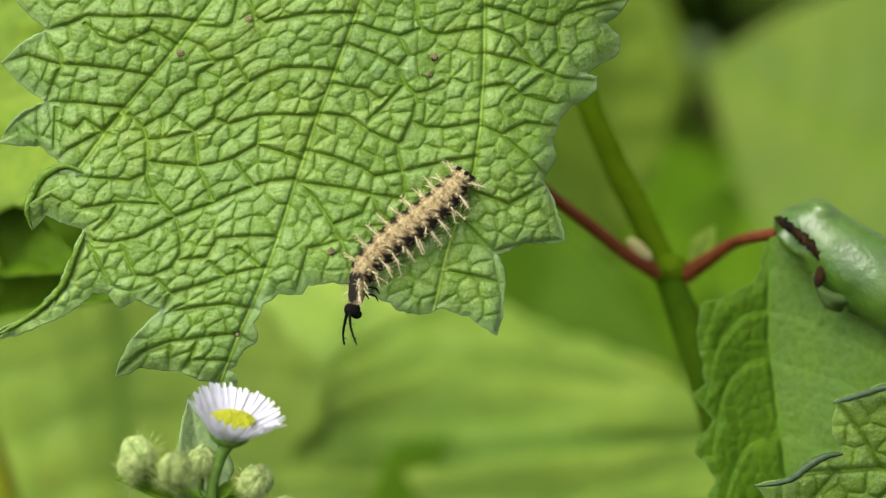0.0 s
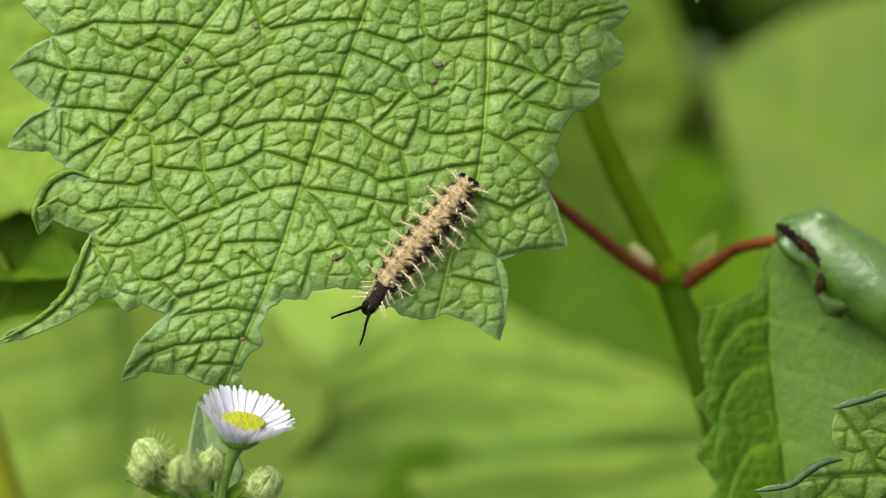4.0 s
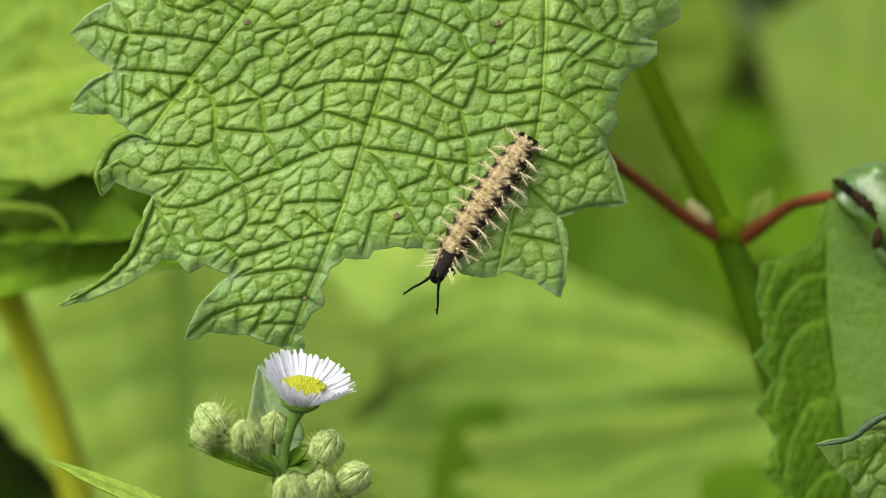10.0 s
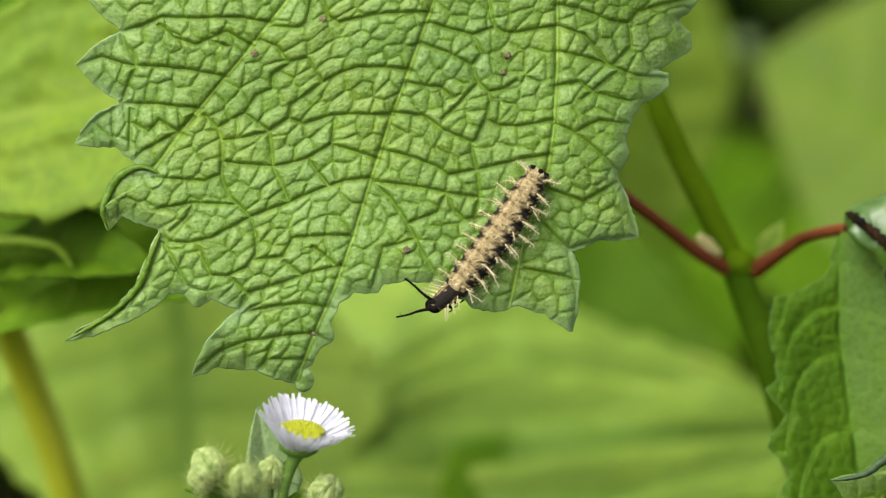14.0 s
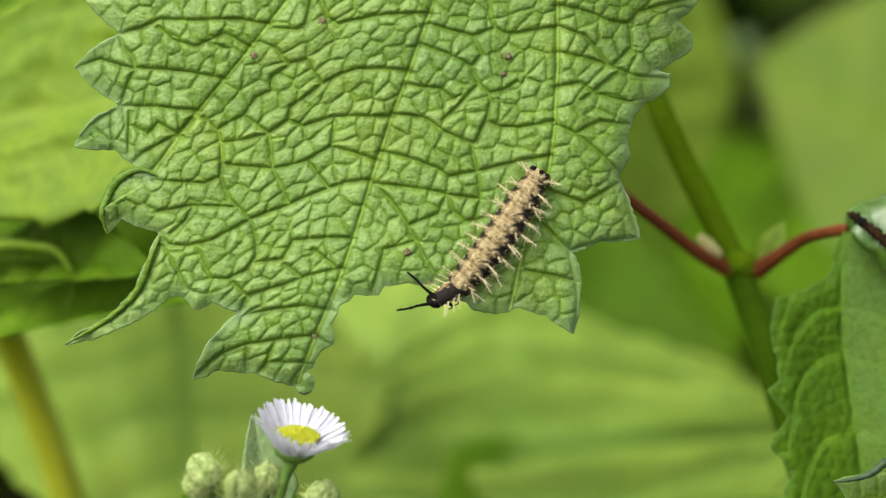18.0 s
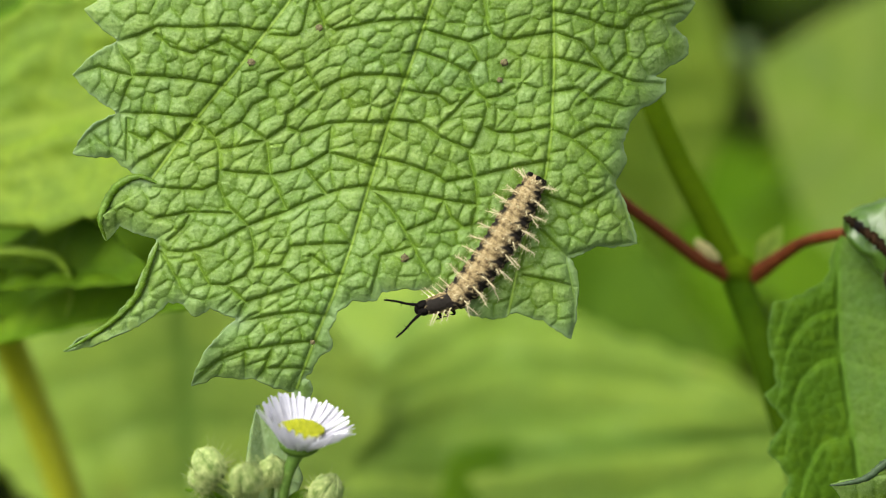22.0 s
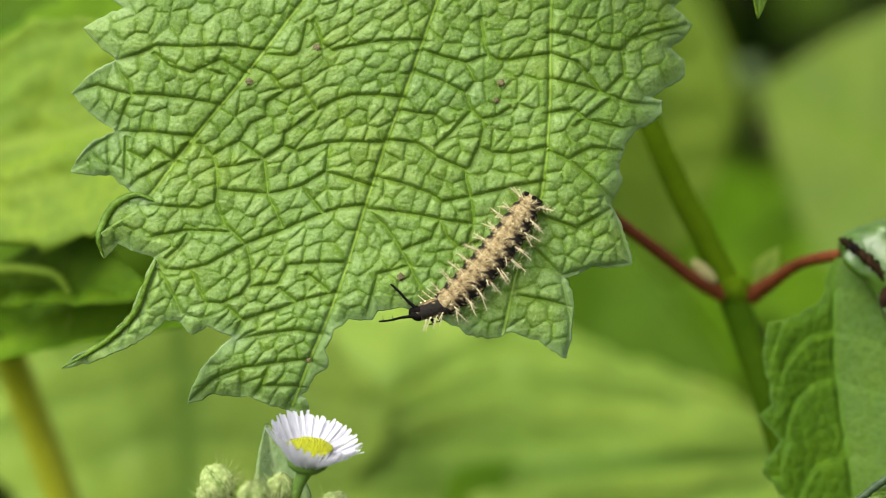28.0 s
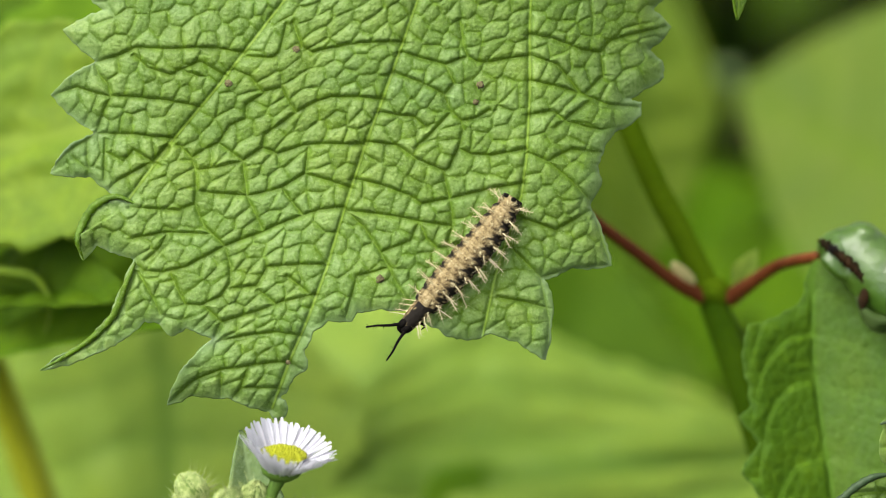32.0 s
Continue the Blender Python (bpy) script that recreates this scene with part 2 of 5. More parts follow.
def caterpillar_material():
    """Tan, finely wrinkled skin with black marks along both flanks of every segment."""
    m, n, l = material("caterpillar_skin")
    co = n.new("ShaderNodeTexCoord").outputs["Object"]
    col = ramp(n, l, noise_node(n, l, co, 1300.0, 5, 0.65), [(0.36, (0.050, 0.032, 0.014)), (0.46, (0.18, 0.136, 0.062)), (0.66, (0.325, 0.268, 0.145))])
    vor = n.new("ShaderNodeTexVoronoi")
    vor.feature = "DISTANCE_TO_EDGE"
    vor.inputs["Scale"].default_value = 1700.0
    l.new(co, vor.inputs["Vector"])
    col = mix(n, l, ramp(n, l, vor.outputs["Distance"], [(0.02, (0.55,) * 3), (0.10, (0, 0, 0))]), col, (0.12, 0.085, 0.04))
    va = n.new("ShaderNodeAttribute")
    va.attribute_name = "mark"
    col = mix(n, l, va.outputs["Fac"], col, (0.010, 0.008, 0.006))
    p = n.new("ShaderNodeBsdfPrincipled")
    l.new(col, p.inputs["Base Color"])
    p.inputs["Roughness"].default_value = 0.75
    p.inputs["Specular IOR Level"].default_value = 0.10
    b = n.new("ShaderNodeBump")
    b.inputs["Strength"].default_value, b.inputs["Distance"].default_value = 0.6, 0.0002
    l.new(vor.outputs["Distance"], b.inputs["Height"])
    l.new(b.outputs["Normal"], p.inputs["Normal"])
    out = n.new("ShaderNodeOutputMaterial")
    l.new(p.outputs["BSDF"], out.inputs["Surface"])
    return m


M_CAT = caterpillar_material()
M_SPINE = skin_material("cream_spine", [(0.3, (0.44, 0.38, 0.20)), (0.7, (0.58, 0.52, 0.32))], 900.0, 0.5)
M_BLACK = skin_material("black_shell", [(0.3, (0.004, 0.0035, 0.003)), (0.7, (0.008, 0.007, 0.006))], 900.0, 0.8, spec=0.02)
M_FROG = skin_material("frog_skin", [(0.3, (0.022, 0.062, 0.004)), (0.7, (0.056, 0.108, 0.012))], 110.0, 0.36, bump_scale=260.0, bump=0.6, spec=0.5, dist=0.0008)
M_FROGPALE = skin_material("pale_frog_skin", [(0.3, (0.022, 0.045, 0.008)), (0.7, (0.045, 0.072, 0.018))], 120.0, 0.5, bump_scale=420.0, spec=0.12)
M_FROGDARK = skin_material("dark_frog_band", [(0.3, (0.006, 0.005, 0.002)), (0.7, (0.028, 0.014, 0.006))], 300.0, 0.7, spec=0.03)


# ---- building helpers --------------------------------------------------------
def thing(name, origin, label, category, group="", kind="", m=None):
    e = new(name)
    e.empty_display_size = 0.005
    e.matrix_world = m if m is not None else Matrix.Translation(origin)
    e["base"] = [0.0, 0.0, 0.0] if m is not None else list(origin)
    return tagged(e, label, category, group, kind)


def smooth(me):
    me.polygons.foreach_set("use_smooth", [True] * len(me.polygons))


def mesh_of(name, verts, faces, mat, soft=True):
    me = bpy.data.meshes.new(name)
    me.from_pydata([tuple(v) for v in verts], [], [tuple(f) for f in faces])
    me.materials.append(mat)
    if soft:
        smooth(me)
    return me


def origin_of(parent):
    o = parent
    while o.parent:
        o = o.parent
    return np.array(o["base"])


def part(name, verts, faces, mat, parent, label="", soft=True, vein=None):
    """One mesh object under a thing or part; verts in world metres (or in the thing's own space where it is turned)."""
    me = mesh_of(name, np.asarray(verts) - origin_of(parent), faces, mat, soft)
    if vein is not None:
        a = me.attributes.new("vein", "FLOAT", "POINT")
        a.data.foreach_set("value", np.asarray(vein, dtype=np.float32))
    ob = new(name, me)
    ob.parent = parent
    return tagged(ob, label)


def placed(name, me, parent, m, label=""):
    ob = new(name, me)
    ob.parent = parent
    ob.matrix_basis = m
    return tagged(ob, label)


def grid_faces(nu, nv, wrap=False):
    f = []
    for i in range(nu - 1):
        for j in range(nv if wrap else nv - 1):
            k = (j + 1) % nv
            f.append((i * nv + j, i * nv + k, (i + 1) * nv + k, (i + 1) * nv + j))
    return f


def curve_points(pts, per=8):
    """Smooth curve through points; the bends are weighted by the lengths between them."""
    p = [Vector(q) for q in pts]
    d = [max((q - o).length, 1e-9) for o, q in zip(p, p[1:])]
    v = [(p[1] - p[0]) / d[0]]
    for i in range(1, len(p) - 1):
        v.append(((p[i] - p[i - 1]) / d[i - 1] * d[i] + (p[i + 1] - p[i]) / d[i] * d[i - 1]) / (d[i - 1] + d[i]))
    v.append((p[-1] - p[-2]) / d[-1])
    out = []
    for i, ln in enumerate(d):
        for k in range(per):
            t = k / per
            out.append((2 * t ** 3 - 3 * t * t + 1) * p[i] + (t ** 3 - 2 * t * t + t) * ln * v[i] + (3 * t * t - 2 * t ** 3) * p[i + 1] + (t ** 3 - t * t) * ln * v[i + 1])
    out.append(p[-1])
    return out


def tube(pts, radii, sides=10, per=6, lump=0.0, close=True):
    """Verts and faces of a tapering round rod along a smooth curve."""
    c = curve_points(pts, per)
    n = len(c)
    rr = np.interp(np.linspace(0, 1, n), np.linspace(0, 1, len(radii)), radii)
    verts, up = [], Vector((0.31, -0.7, 0.62))
    for i, q in enumerate(c):
        t = (c[min(i + 1, n - 1)] - c[max(i - 1, 0)]).normalized()
        s = t.cross(up).normalized()
        b = s.cross(t)
        for k in range(sides):
            a = 2 * math.pi * k / sides
            r = rr[i] * (1 + lump * math.sin(3.1 * i + 2 * k) * 0.5 + lump * math.sin(1.7 * i + k) * 0.5)
            verts.append(q + (s * math.cos(a) + b * math.sin(a)) * r)
    f = grid_faces(n, sides, True)
    if close:
        f.append(tuple(range(sides)))
        f.append(tuple(range((n - 1) * sides, n * sides))[::-1])
    return verts, f


def blob(centre, ax, ay, az, nu=16, nv=24, lump=0.0, seed=0.0):
    """Ellipsoid with three half-axes given as vectors, slightly uneven."""
    verts, c = [], Vector(centre)
    for i in range(nu + 1):
        th = math.pi * i / nu
        for j in range(nv):
            ph = 2 * math.pi * j / nv
            d = Vector((math.sin(th) * math.cos(ph), math.sin(th) * math.sin(ph), math.cos(th)))
            k = 1 + lump * noise.noise(d * 2.3 + Vector((seed, 0, 0)))
            verts.append(c + (ax * d.x + ay * d.y + az * d.z) * k)
    return verts, grid_faces(nu + 1, nv, True)


def join(*pieces):
    verts, faces = [], []
    for v, f in pieces:
        o = len(verts)
        verts.extend(v)
        faces.extend(tuple(i + o for i in q) for q in f)
    return verts, faces


def blade(parent, base, tip, width, face, mat, name="leaf", label="", teeth=9, depth=0.10, fold=0.18, sag=0.08, ns=60, nw=17, veins=7, relief=0.012, peak=0.42, roll=0.0, ripple=0.0, seed=0.0, thick=0.0004, ribs=0, crumple=0.0):
    """Toothed leaf blade with midrib and side veins. face: the way its upper side looks; width: the whole width in metres."""
    base, tip = Vector(base), Vector(tip)
    run = tip - base
    length = run.length
    t = run.normalized()
    up = (Vector(face) - Vector(face).dot(t) * t).normalized()
    side = t.cross(up)
    verts, vein = [], []
    for i in range(ns + 1):
        s = i / ns
        w = (s / peak) ** 0.62 if s < peak else (1 - ((s - peak) / (1 - peak)) ** 1.55)
        w = 0.5 * width * max(w, 0.012)
        for j in range(nw):
            q = 2 * j / (nw - 1) - 1
            saw = (s * teeth + 0.25 * math.sin(7 * s + seed)) % 1.0
            tooth = 1 - depth * saw * abs(q) ** 3
            fwd = 0.12 * abs(q) ** 2 * w
            lat = (s * veins * 1.0 - 0.55 * abs(q) * veins / 5.5) % 1.0
            edge = min(lat, 1 - lat)
            v = math.exp(-(edge / 0.10) ** 2) * (1 if 0.03 < s < 0.97 else 0)
            mid = math.exp(-(q / 0.05) ** 2)
            panel = min(edge * 3, 1.0) - 0.6
            if ribs:                              # veins that run along the blade
                panel = math.cos(ribs * math.pi * q + 2 * s)
                v = 0.5 - 0.5 * panel
            h = relief * length * panel * (1 - abs(q) ** 4) * (1 - mid)
            z = fold * abs(q) * w - sag * length * s * s + h + roll * length * q * q
            z += ripple * length * math.sin(9 * s + 3 * (1 if q > 0 else -1) + seed) * q * q
            if crumple:                           # hollows and welts all over the blade
                z += crumple * length * (noise.noise(Vector((3 * s, 5.5 * q + 2 * s, seed))) + 0.5 * noise.noise(Vector((12 * s, 6 * q, seed + 5))))
            verts.append(base + t * (s * length + fwd) + side * (q * w * tooth) + up * z)
            vein.append(min(1.0, 0.75 * v * (1 - 0.5 * abs(q)) + mid))
    ob = part(name, verts, grid_faces(ns + 1, nw), mat, parent, label, vein=vein)
    sm = ob.modifiers.new("thickness", "SOLIDIFY")
    sm.thickness, sm.offset = thick, -1.0
    return ob


# ---- the quilted leaf ---------------------------------------------------------
def wave(x, y, seed, size):
    """Cheap smooth unevenness in -1..1, size in drawing units."""
    s = 0
    for k in range(4):
        a = seed * 1.7 + k * 1.9
        s = s + np.sin((x * math.cos(a) + y * math.sin(a)) / size * (1 + 0.37 * k) * 2.2 + seed * (k + 1))
    return s / 4


def line_distance(x, y, line):
    """Distance to a bent line, and whether the place lies above it on the sheet."""
    best, along = np.full(x.shape, 1e9), np.zeros(x.shape)
    p = np.array(line, float)
    seg = np.hypot(*(p[1:] - p[:-1]).T)
    for (ax, ay), (bx, by), ln in zip(p[:-1], p[1:], seg):
        t = np.clip(((x - ax) * (bx - ax) + (y - ay) * (by - ay)) / (ln * ln + 1e-9), 0, 1)
        d = np.hypot(x - ax - t * (bx - ax), y - ay - t * (by - ay))
        near = d < best
        best[near], along[near] = d[near], (ay + t * (by - ay) - y)[near]
    return best, along


def nearest_on(x, y, poly):
    """Nearest place on a closed outline."""
    best, nx, ny = np.full(x.shape, 1e9), x.copy(), y.copy()
    for (ax, ay), (bx, by) in zip(poly, np.roll(poly, -1, 0)):
        ln = (bx - ax) ** 2 + (by - ay) ** 2 + 1e-9
        t = np.clip(((x - ax) * (bx - ax) + (y - ay) * (by - ay)) / ln, 0, 1)
        px, py = ax + t * (bx - ax), ay + t * (by - ay)
        d = np.hypot(x - px, y - py)
        m = d < best
        best[m], nx[m], ny[m] = d[m], px[m], py[m]
    return best, nx, ny


def is_inside(x, y, poly):
    r = np.zeros(x.shape, bool)
    for (ax, ay), (bx, by) in zip(poly, np.roll(poly, -1, 0)):
        if ay != by:
            r ^= ((ay > y) != (by > y)) & (x < (bx - ax) * (y - ay) / (by - ay) + ax)
    return r


def cells(u, v, seed, loose_u=0.72, loose_v=0.72):
    """Distance to the walls of jittered cells of about unit size."""
    rng = np.random.RandomState(seed)
    n = 256
    jx, jy = 0.5 + (rng.rand(n, n) - 0.5) * loose_u, 0.5 + (rng.rand(n, n) - 0.5) * loose_v
    iu, iv = np.floor(u).astype(int), np.floor(v).astype(int)
    f1, f2 = np.full(u.shape, 9.0), np.full(u.shape, 9.0)
    for du in (-2, -1, 0, 1, 2):
        for dv in (-2, -1, 0, 1, 2):
            a, b = iu + du, iv + dv
            shift = 0.5 * (b % 2)
            d = np.hypot(a + jx[a % n, b % n] + shift - u, b + jy[a % n, b % n] - v)
            f2 = np.minimum(f2, np.maximum(f1, d))
            f1 = np.minimum(f1, d)
    return (f2 - f1) * 0.5


def fields_between(open_, wall):
    """Numbers the connected fields of a grid that walls divide; wall places join the field beside them."""
    rows, cols = open_.shape
    free = open_ & ~wall
    label = np.where(free, np.arange(rows * cols).reshape(rows, cols) + 1, 0)
    changed = True
    while changed:                                # labels sweep along rows and columns until they settle
        before = label.copy()
        for turned in (label, label[:, ::-1], label.T, label.T[:, ::-1]):
            for k in range(1, turned.shape[1]):
                a, b = turned[:, k - 1], turned[:, k]
                turned[:, k] = np.where((b > 0) & (a > b), a, b)
        changed = (label != before).any()
    for _ in range(6):
        for axis, step_ in ((0, 1), (0, -1), (1, 1), (1, -1)):
            label = np.where((label == 0) & open_, np.roll(label, step_, axis), label)
    return label


def cell_net(x, y, field, cell_area, seed):
    """Small skin cells that fill each field between the strong veins: depth of the crease (0..1), distance to the nearest crease, a chance and a lean of each cell."""
    rng = np.random.RandomState(seed)
    weight = rng.rand(4096)
    crease, gap, chance, lean = np.zeros(x.shape), np.full(x.shape, 60.0), np.full(x.shape, 0.5), np.zeros(x.shape)
    order = np.argsort(field, kind="stable")
    for ids in np.split(order, np.flatnonzero(np.diff(field[order])) + 1):
        px, py = x[ids], y[ids]
        area = (1.75 ** 2 if len(ids) > 40 else 9.0) * len(ids)
        k = max(1, min(int(round(area / cell_area)), 160))
        pick = rng.choice(len(ids), k, replace=k > len(ids))
        cx, cy = px[pick].copy(), py[pick].copy()
        for _ in range(5):                        # the cells even out their sizes
            own_ = np.argmin((px[:, None] - cx) ** 2 + (py[:, None] - cy) ** 2, 1)
            n = np.maximum(np.bincount(own_, minlength=k), 1)
            cx, cy = np.bincount(own_, px, k) / n, np.bincount(own_, py, k) / n
        own_ = np.argmin((px[:, None] - cx) ** 2 + (py[:, None] - cy) ** 2, 1)
        best, deep = np.full(len(ids), 60.0), np.zeros(len(ids))
        for j in range(k):
            span = np.hypot(cx[j] - cx[own_], cy[j] - cy[own_])
            far = (span > 1e-3) & (span < 160)
            d = np.where(far, ((cx[j] + cx[own_]) / 2 - px) * (cx[j] - cx[own_]) + ((cy[j] + cy[own_]) / 2 - py) * (cy[j] - cy[own_]), 1e9) / np.where(far, span, 1.0)
            w = 0.34 + 0.66 * weight[((j + own_) * 97 + len(ids)) % 4096]
            d = np.maximum(d, 0)
            deep = np.maximum(deep, w * np.exp(-(d / (1.8 + 1.7 * w)) ** 1.15))
            best = np.minimum(best, d)
        tr = rng.rand(3, k)
        crease[ids], gap[ids], chance[ids] = deep, best, tr[0][own_]
        lean[ids] = (tr[1][own_] - 0.5) * (px - cx[own_]) + (tr[2][own_] - 0.5) * (py - cy[own_])
    return crease, gap, chance, lean


def rough_outline(points, seed, step=7.0, ragged=1.8):
    """Closed outline: bowed between its corners, with a finely uneven edge."""
    rng = np.random.RandomState(seed)
    p = np.array(points, float)
    q = np.roll(p, -1, 0)
    turn = 1 if (p[:, 0] * q[:, 1] - q[:, 0] * p[:, 1]).sum() > 0 else -1
    out = []
    for a, b in zip(p, q):
        d = b - a
        ln = math.hypot(*d)
        n = max(1, int(ln / step))
        nrm = turn * np.array((d[1], -d[0])) / (ln + 1e-9)
        for k in range(n):
            t = k / n
            bow = 0.05 * ln * 4 * t * (1 - t) if ln > 30 else 0
            out.append(a + d * t + nrm * (bow + (rng.rand() - 0.5) * 2 * ragged * (k > 0)))
    return np.array(out)


def quilted_leaf(parent, outline, main_veins, side_veins, root, form, fine_box, name, label, seed, step=1.75, cell=(33.5, 29.0), curl=0.5, rows=None, spread=900.0, skin=None, mat=None, thick=0.00022, vein_gain=1.0):
    """Blade of a leaf whose skin bulges between sunken veins. form(x, y, edge): its height in mm."""
    poly = rough_outline(outline, seed)
    x0, y0 = poly.min(0) - 4
    x1, y1 = poly.max(0) + 4

    def steps(a, b, fa, fb):
        left = np.arange(a, fa, 8.0) if fa > a else np.array([])
        right = np.arange(fb + 8.0, b + 8.0, 8.0) if b > fb else np.array([])
        return np.concatenate([left, np.arange(max(a, fa), min(b, fb) + step, step), right])

    xs, ys = steps(x0, x1, fine_box[0], fine_box[2]), steps(y0, y1, fine_box[1], fine_box[3])
    gx, gy = np.meshgrid(xs, ys)
    shape = gx.shape
    gx, gy = gx.ravel(), gy.ravel()
    ins = is_inside(gx, gy, poly)
    idx = np.arange(gx.size).reshape(shape)
    quad = np.stack([idx[:-1, :-1], idx[1:, :-1], idx[1:, 1:], idx[:-1, 1:]], -1).reshape(-1, 4)
    quad = quad[ins[quad].sum(1) >= 2]
    used = np.unique(quad)
    remap = np.full(gx.size, -1)
    remap[used] = np.arange(used.size)
    quad = remap[quad]
    x, y, ins = gx[used], gy[used], ins[used]
    edge, ex, ey = nearest_on(x, y, poly)
    x, y = np.where(ins, x, ex), np.where(ins, y, ey)
    edge = np.where(ins, edge, 0.0)
    # skin: small cells in rows across the veins, larger fields, sunken veins
    wx, wy = x + 8 * wave(x, y, seed + 1.0, 85) + 2 * wave(x, y, seed + 2.0, 33), y + 8 * wave(x, y, seed + 3.0, 80) + 2 * wave(x, y, seed + 4.0, 30)
    r, th = np.hypot(wx - root[0], wy - root[1]), np.arctan2(wx - root[0], wy - root[1])
    across, along = rows(wx, wy) if rows else (th * spread, r)
    if skin:
        h, vein, painted_gloss = skin(x, y, edge)
        z = form(x, y, edge) + h
    else:
        d_main, d_side, above = np.full(x.shape, 1e9), np.full(x.shape, 1e9), np.zeros(x.shape)
        for ln in main_veins:
            d_main = np.minimum(d_main, line_distance(x, y, ln)[0])
        for ln in side_veins:
            d, dy = line_distance(x + 0.30 * (wx - x), y + 0.30 * (wy - y), ln)
            above = np.where(d < d_side, dy, above)
            d_side = np.minimum(d_side, d)
        walls = np.zeros(gx.size, bool)
        walls[used] = np.minimum(d_main, d_side) < 3.6
        within = np.zeros(gx.size, bool)
        within[used] = True
        field = fields_between(within.reshape(shape), walls.reshape(shape)).ravel()[used]
        crease, gap, chance, lean = cell_net(across, along, field, cell[0] * cell[1], seed)
        tiny = cells(across / (cell[0] * 0.34) + 0.3 * wave(x, y, 8.0, 12), along / (cell[1] * 0.34), seed + 9) * 14
        gap = np.minimum(gap, np.minimum(d_main, d_side))
        dome = lambda d, w: 1 - np.exp(-(d / w) ** 1.25)
        near_main = dome(d_main, 6.5)
        # a field next to a strong vein swells highest on the upper side of the vein
        swell = np.where(above > 0, dome(d_side, 4.2) * (1 + 0.30 * np.exp(-(d_side / 17.0) ** 2)), dome(d_side, 7.5))
        clear = np.clip(d_side / 7.0, 0, 1) * np.clip(d_main / 7.0, 0, 1)
        h = 0.46 * swell + 0.72 * near_main - 0.37 * crease * (0.35 + 0.65 * clear) + 0.16 * dome(gap, 11.0) * clear
        h = h + (0.007 * lean + 0.09 * (chance - 0.5)) * clear * np.clip(gap / 5.0, 0, 1) + 0.085 * dome(tiny, 1.6) * clear
        fade = np.clip(edge / 26.0, 0, 1) ** 0.7
        h = h * (0.35 + 0.65 * fade) + 0.34 * np.exp(-(d_main / 1.7) ** 2)
        h = h + (0.07 * wave(x, y, seed + 5.0, 14) + 0.30 * wave(x, y, seed + 9.0, 75)) * fade
        z = form(x, y, edge) + h - 1.2 + curl * np.exp(-(edge / 7.0) ** 2) * wave(x, y, seed + 6.0, 60)
        vein = 0.95 * np.exp(-(d_main / 1.6) ** 2) + 0.26 * np.exp(-(d_side / 1.3) ** 2) + 0.15 * crease ** 3 * clear + 0.12 * np.exp(-(edge / 3.0) ** 2)
        vein = vein * vein_gain
        # Painted gloss on each cell top, fading out towards the creases.
        painted_gloss = dome(gap, 5.0) * clear * (0.42 + 0.8 * chance)
    k = U * (1 - z / REACH)
    local = np.stack([(x - 784) * k, (441 - y) * k, z * 0.001], 1)
    rot, off = np.array(F3), np.array(F.translation)
    co = local @ rot.T + off - origin_of(parent)
    me = bpy.data.meshes.new(name)
    me.vertices.add(len(co))
    me.vertices.foreach_set("co", co.ravel())
    me.loops.add(quad.size)
    me.loops.foreach_set("vertex_index", quad.ravel().astype(np.int32))
    me.polygons.add(len(quad))
    me.polygons.foreach_set("loop_start", np.arange(0, quad.size, 4, dtype=np.int32))
    me.polygons.foreach_set("use_smooth", np.ones(len(quad), bool))
    me.update(calc_edges=True)
    me.validate()
    a = me.attributes.new("vein", "FLOAT", "POINT")
    a.data.foreach_set("value", np.clip(vein, 0, 1).astype(np.float32))
    b = me.attributes.new("rim", "FLOAT", "POINT")
    b.data.foreach_set("value", ((0.15 if skin else 0.85 * vein_gain) * np.exp(-(edge / 3.6) ** 1.5) + (0 if skin else 0.42 * vein_gain * np.exp(-(edge / 24.0) ** 2) * (0.6 + 0.6 * wave(x, y, 4.4, 40)))).clip(0, 1).astype(np.float32))
    c = me.attributes.new("painted_gloss", "FLOAT", "POINT")
    c.data.foreach_set("value", np.clip(painted_gloss, 0, 1).astype(np.float32))
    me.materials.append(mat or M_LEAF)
    ob = new(name, me)
    ob.parent = parent
    sm = ob.modifiers.new("thickness", "SOLIDIFY")
    sm.thickness, sm.offset = thick, -1.0
    return tagged(ob, label)


def rows_of_cells(x, y):
    """Across and along the rows of cells, which arch from vein to vein."""
    s = x - np.interp(y, [-560, 0, 110, 200, 318, 430, 520, 674], [880, 640, 600, 565, 525, 490, 455, 392])
    wl = np.interp(y, [-560, 0, 300, 700], [30, 265, 380, 420])
    wr = np.interp(y, [-560, 0, 300, 700], [20, 218, 315, 380])
    a, b = np.clip(s, -wl, 0), np.clip(s, 0, wr)
    q = np.clip(a, -200, 0)
    arch = 0.28 * q + 0.0020 * q * q + 0.32 * b - 0.16 * b * b / wr + 0.18 * np.clip(s - wr, 0, None) - 0.28 * np.clip(-s - wl, 0, None)
    return s, y - arch


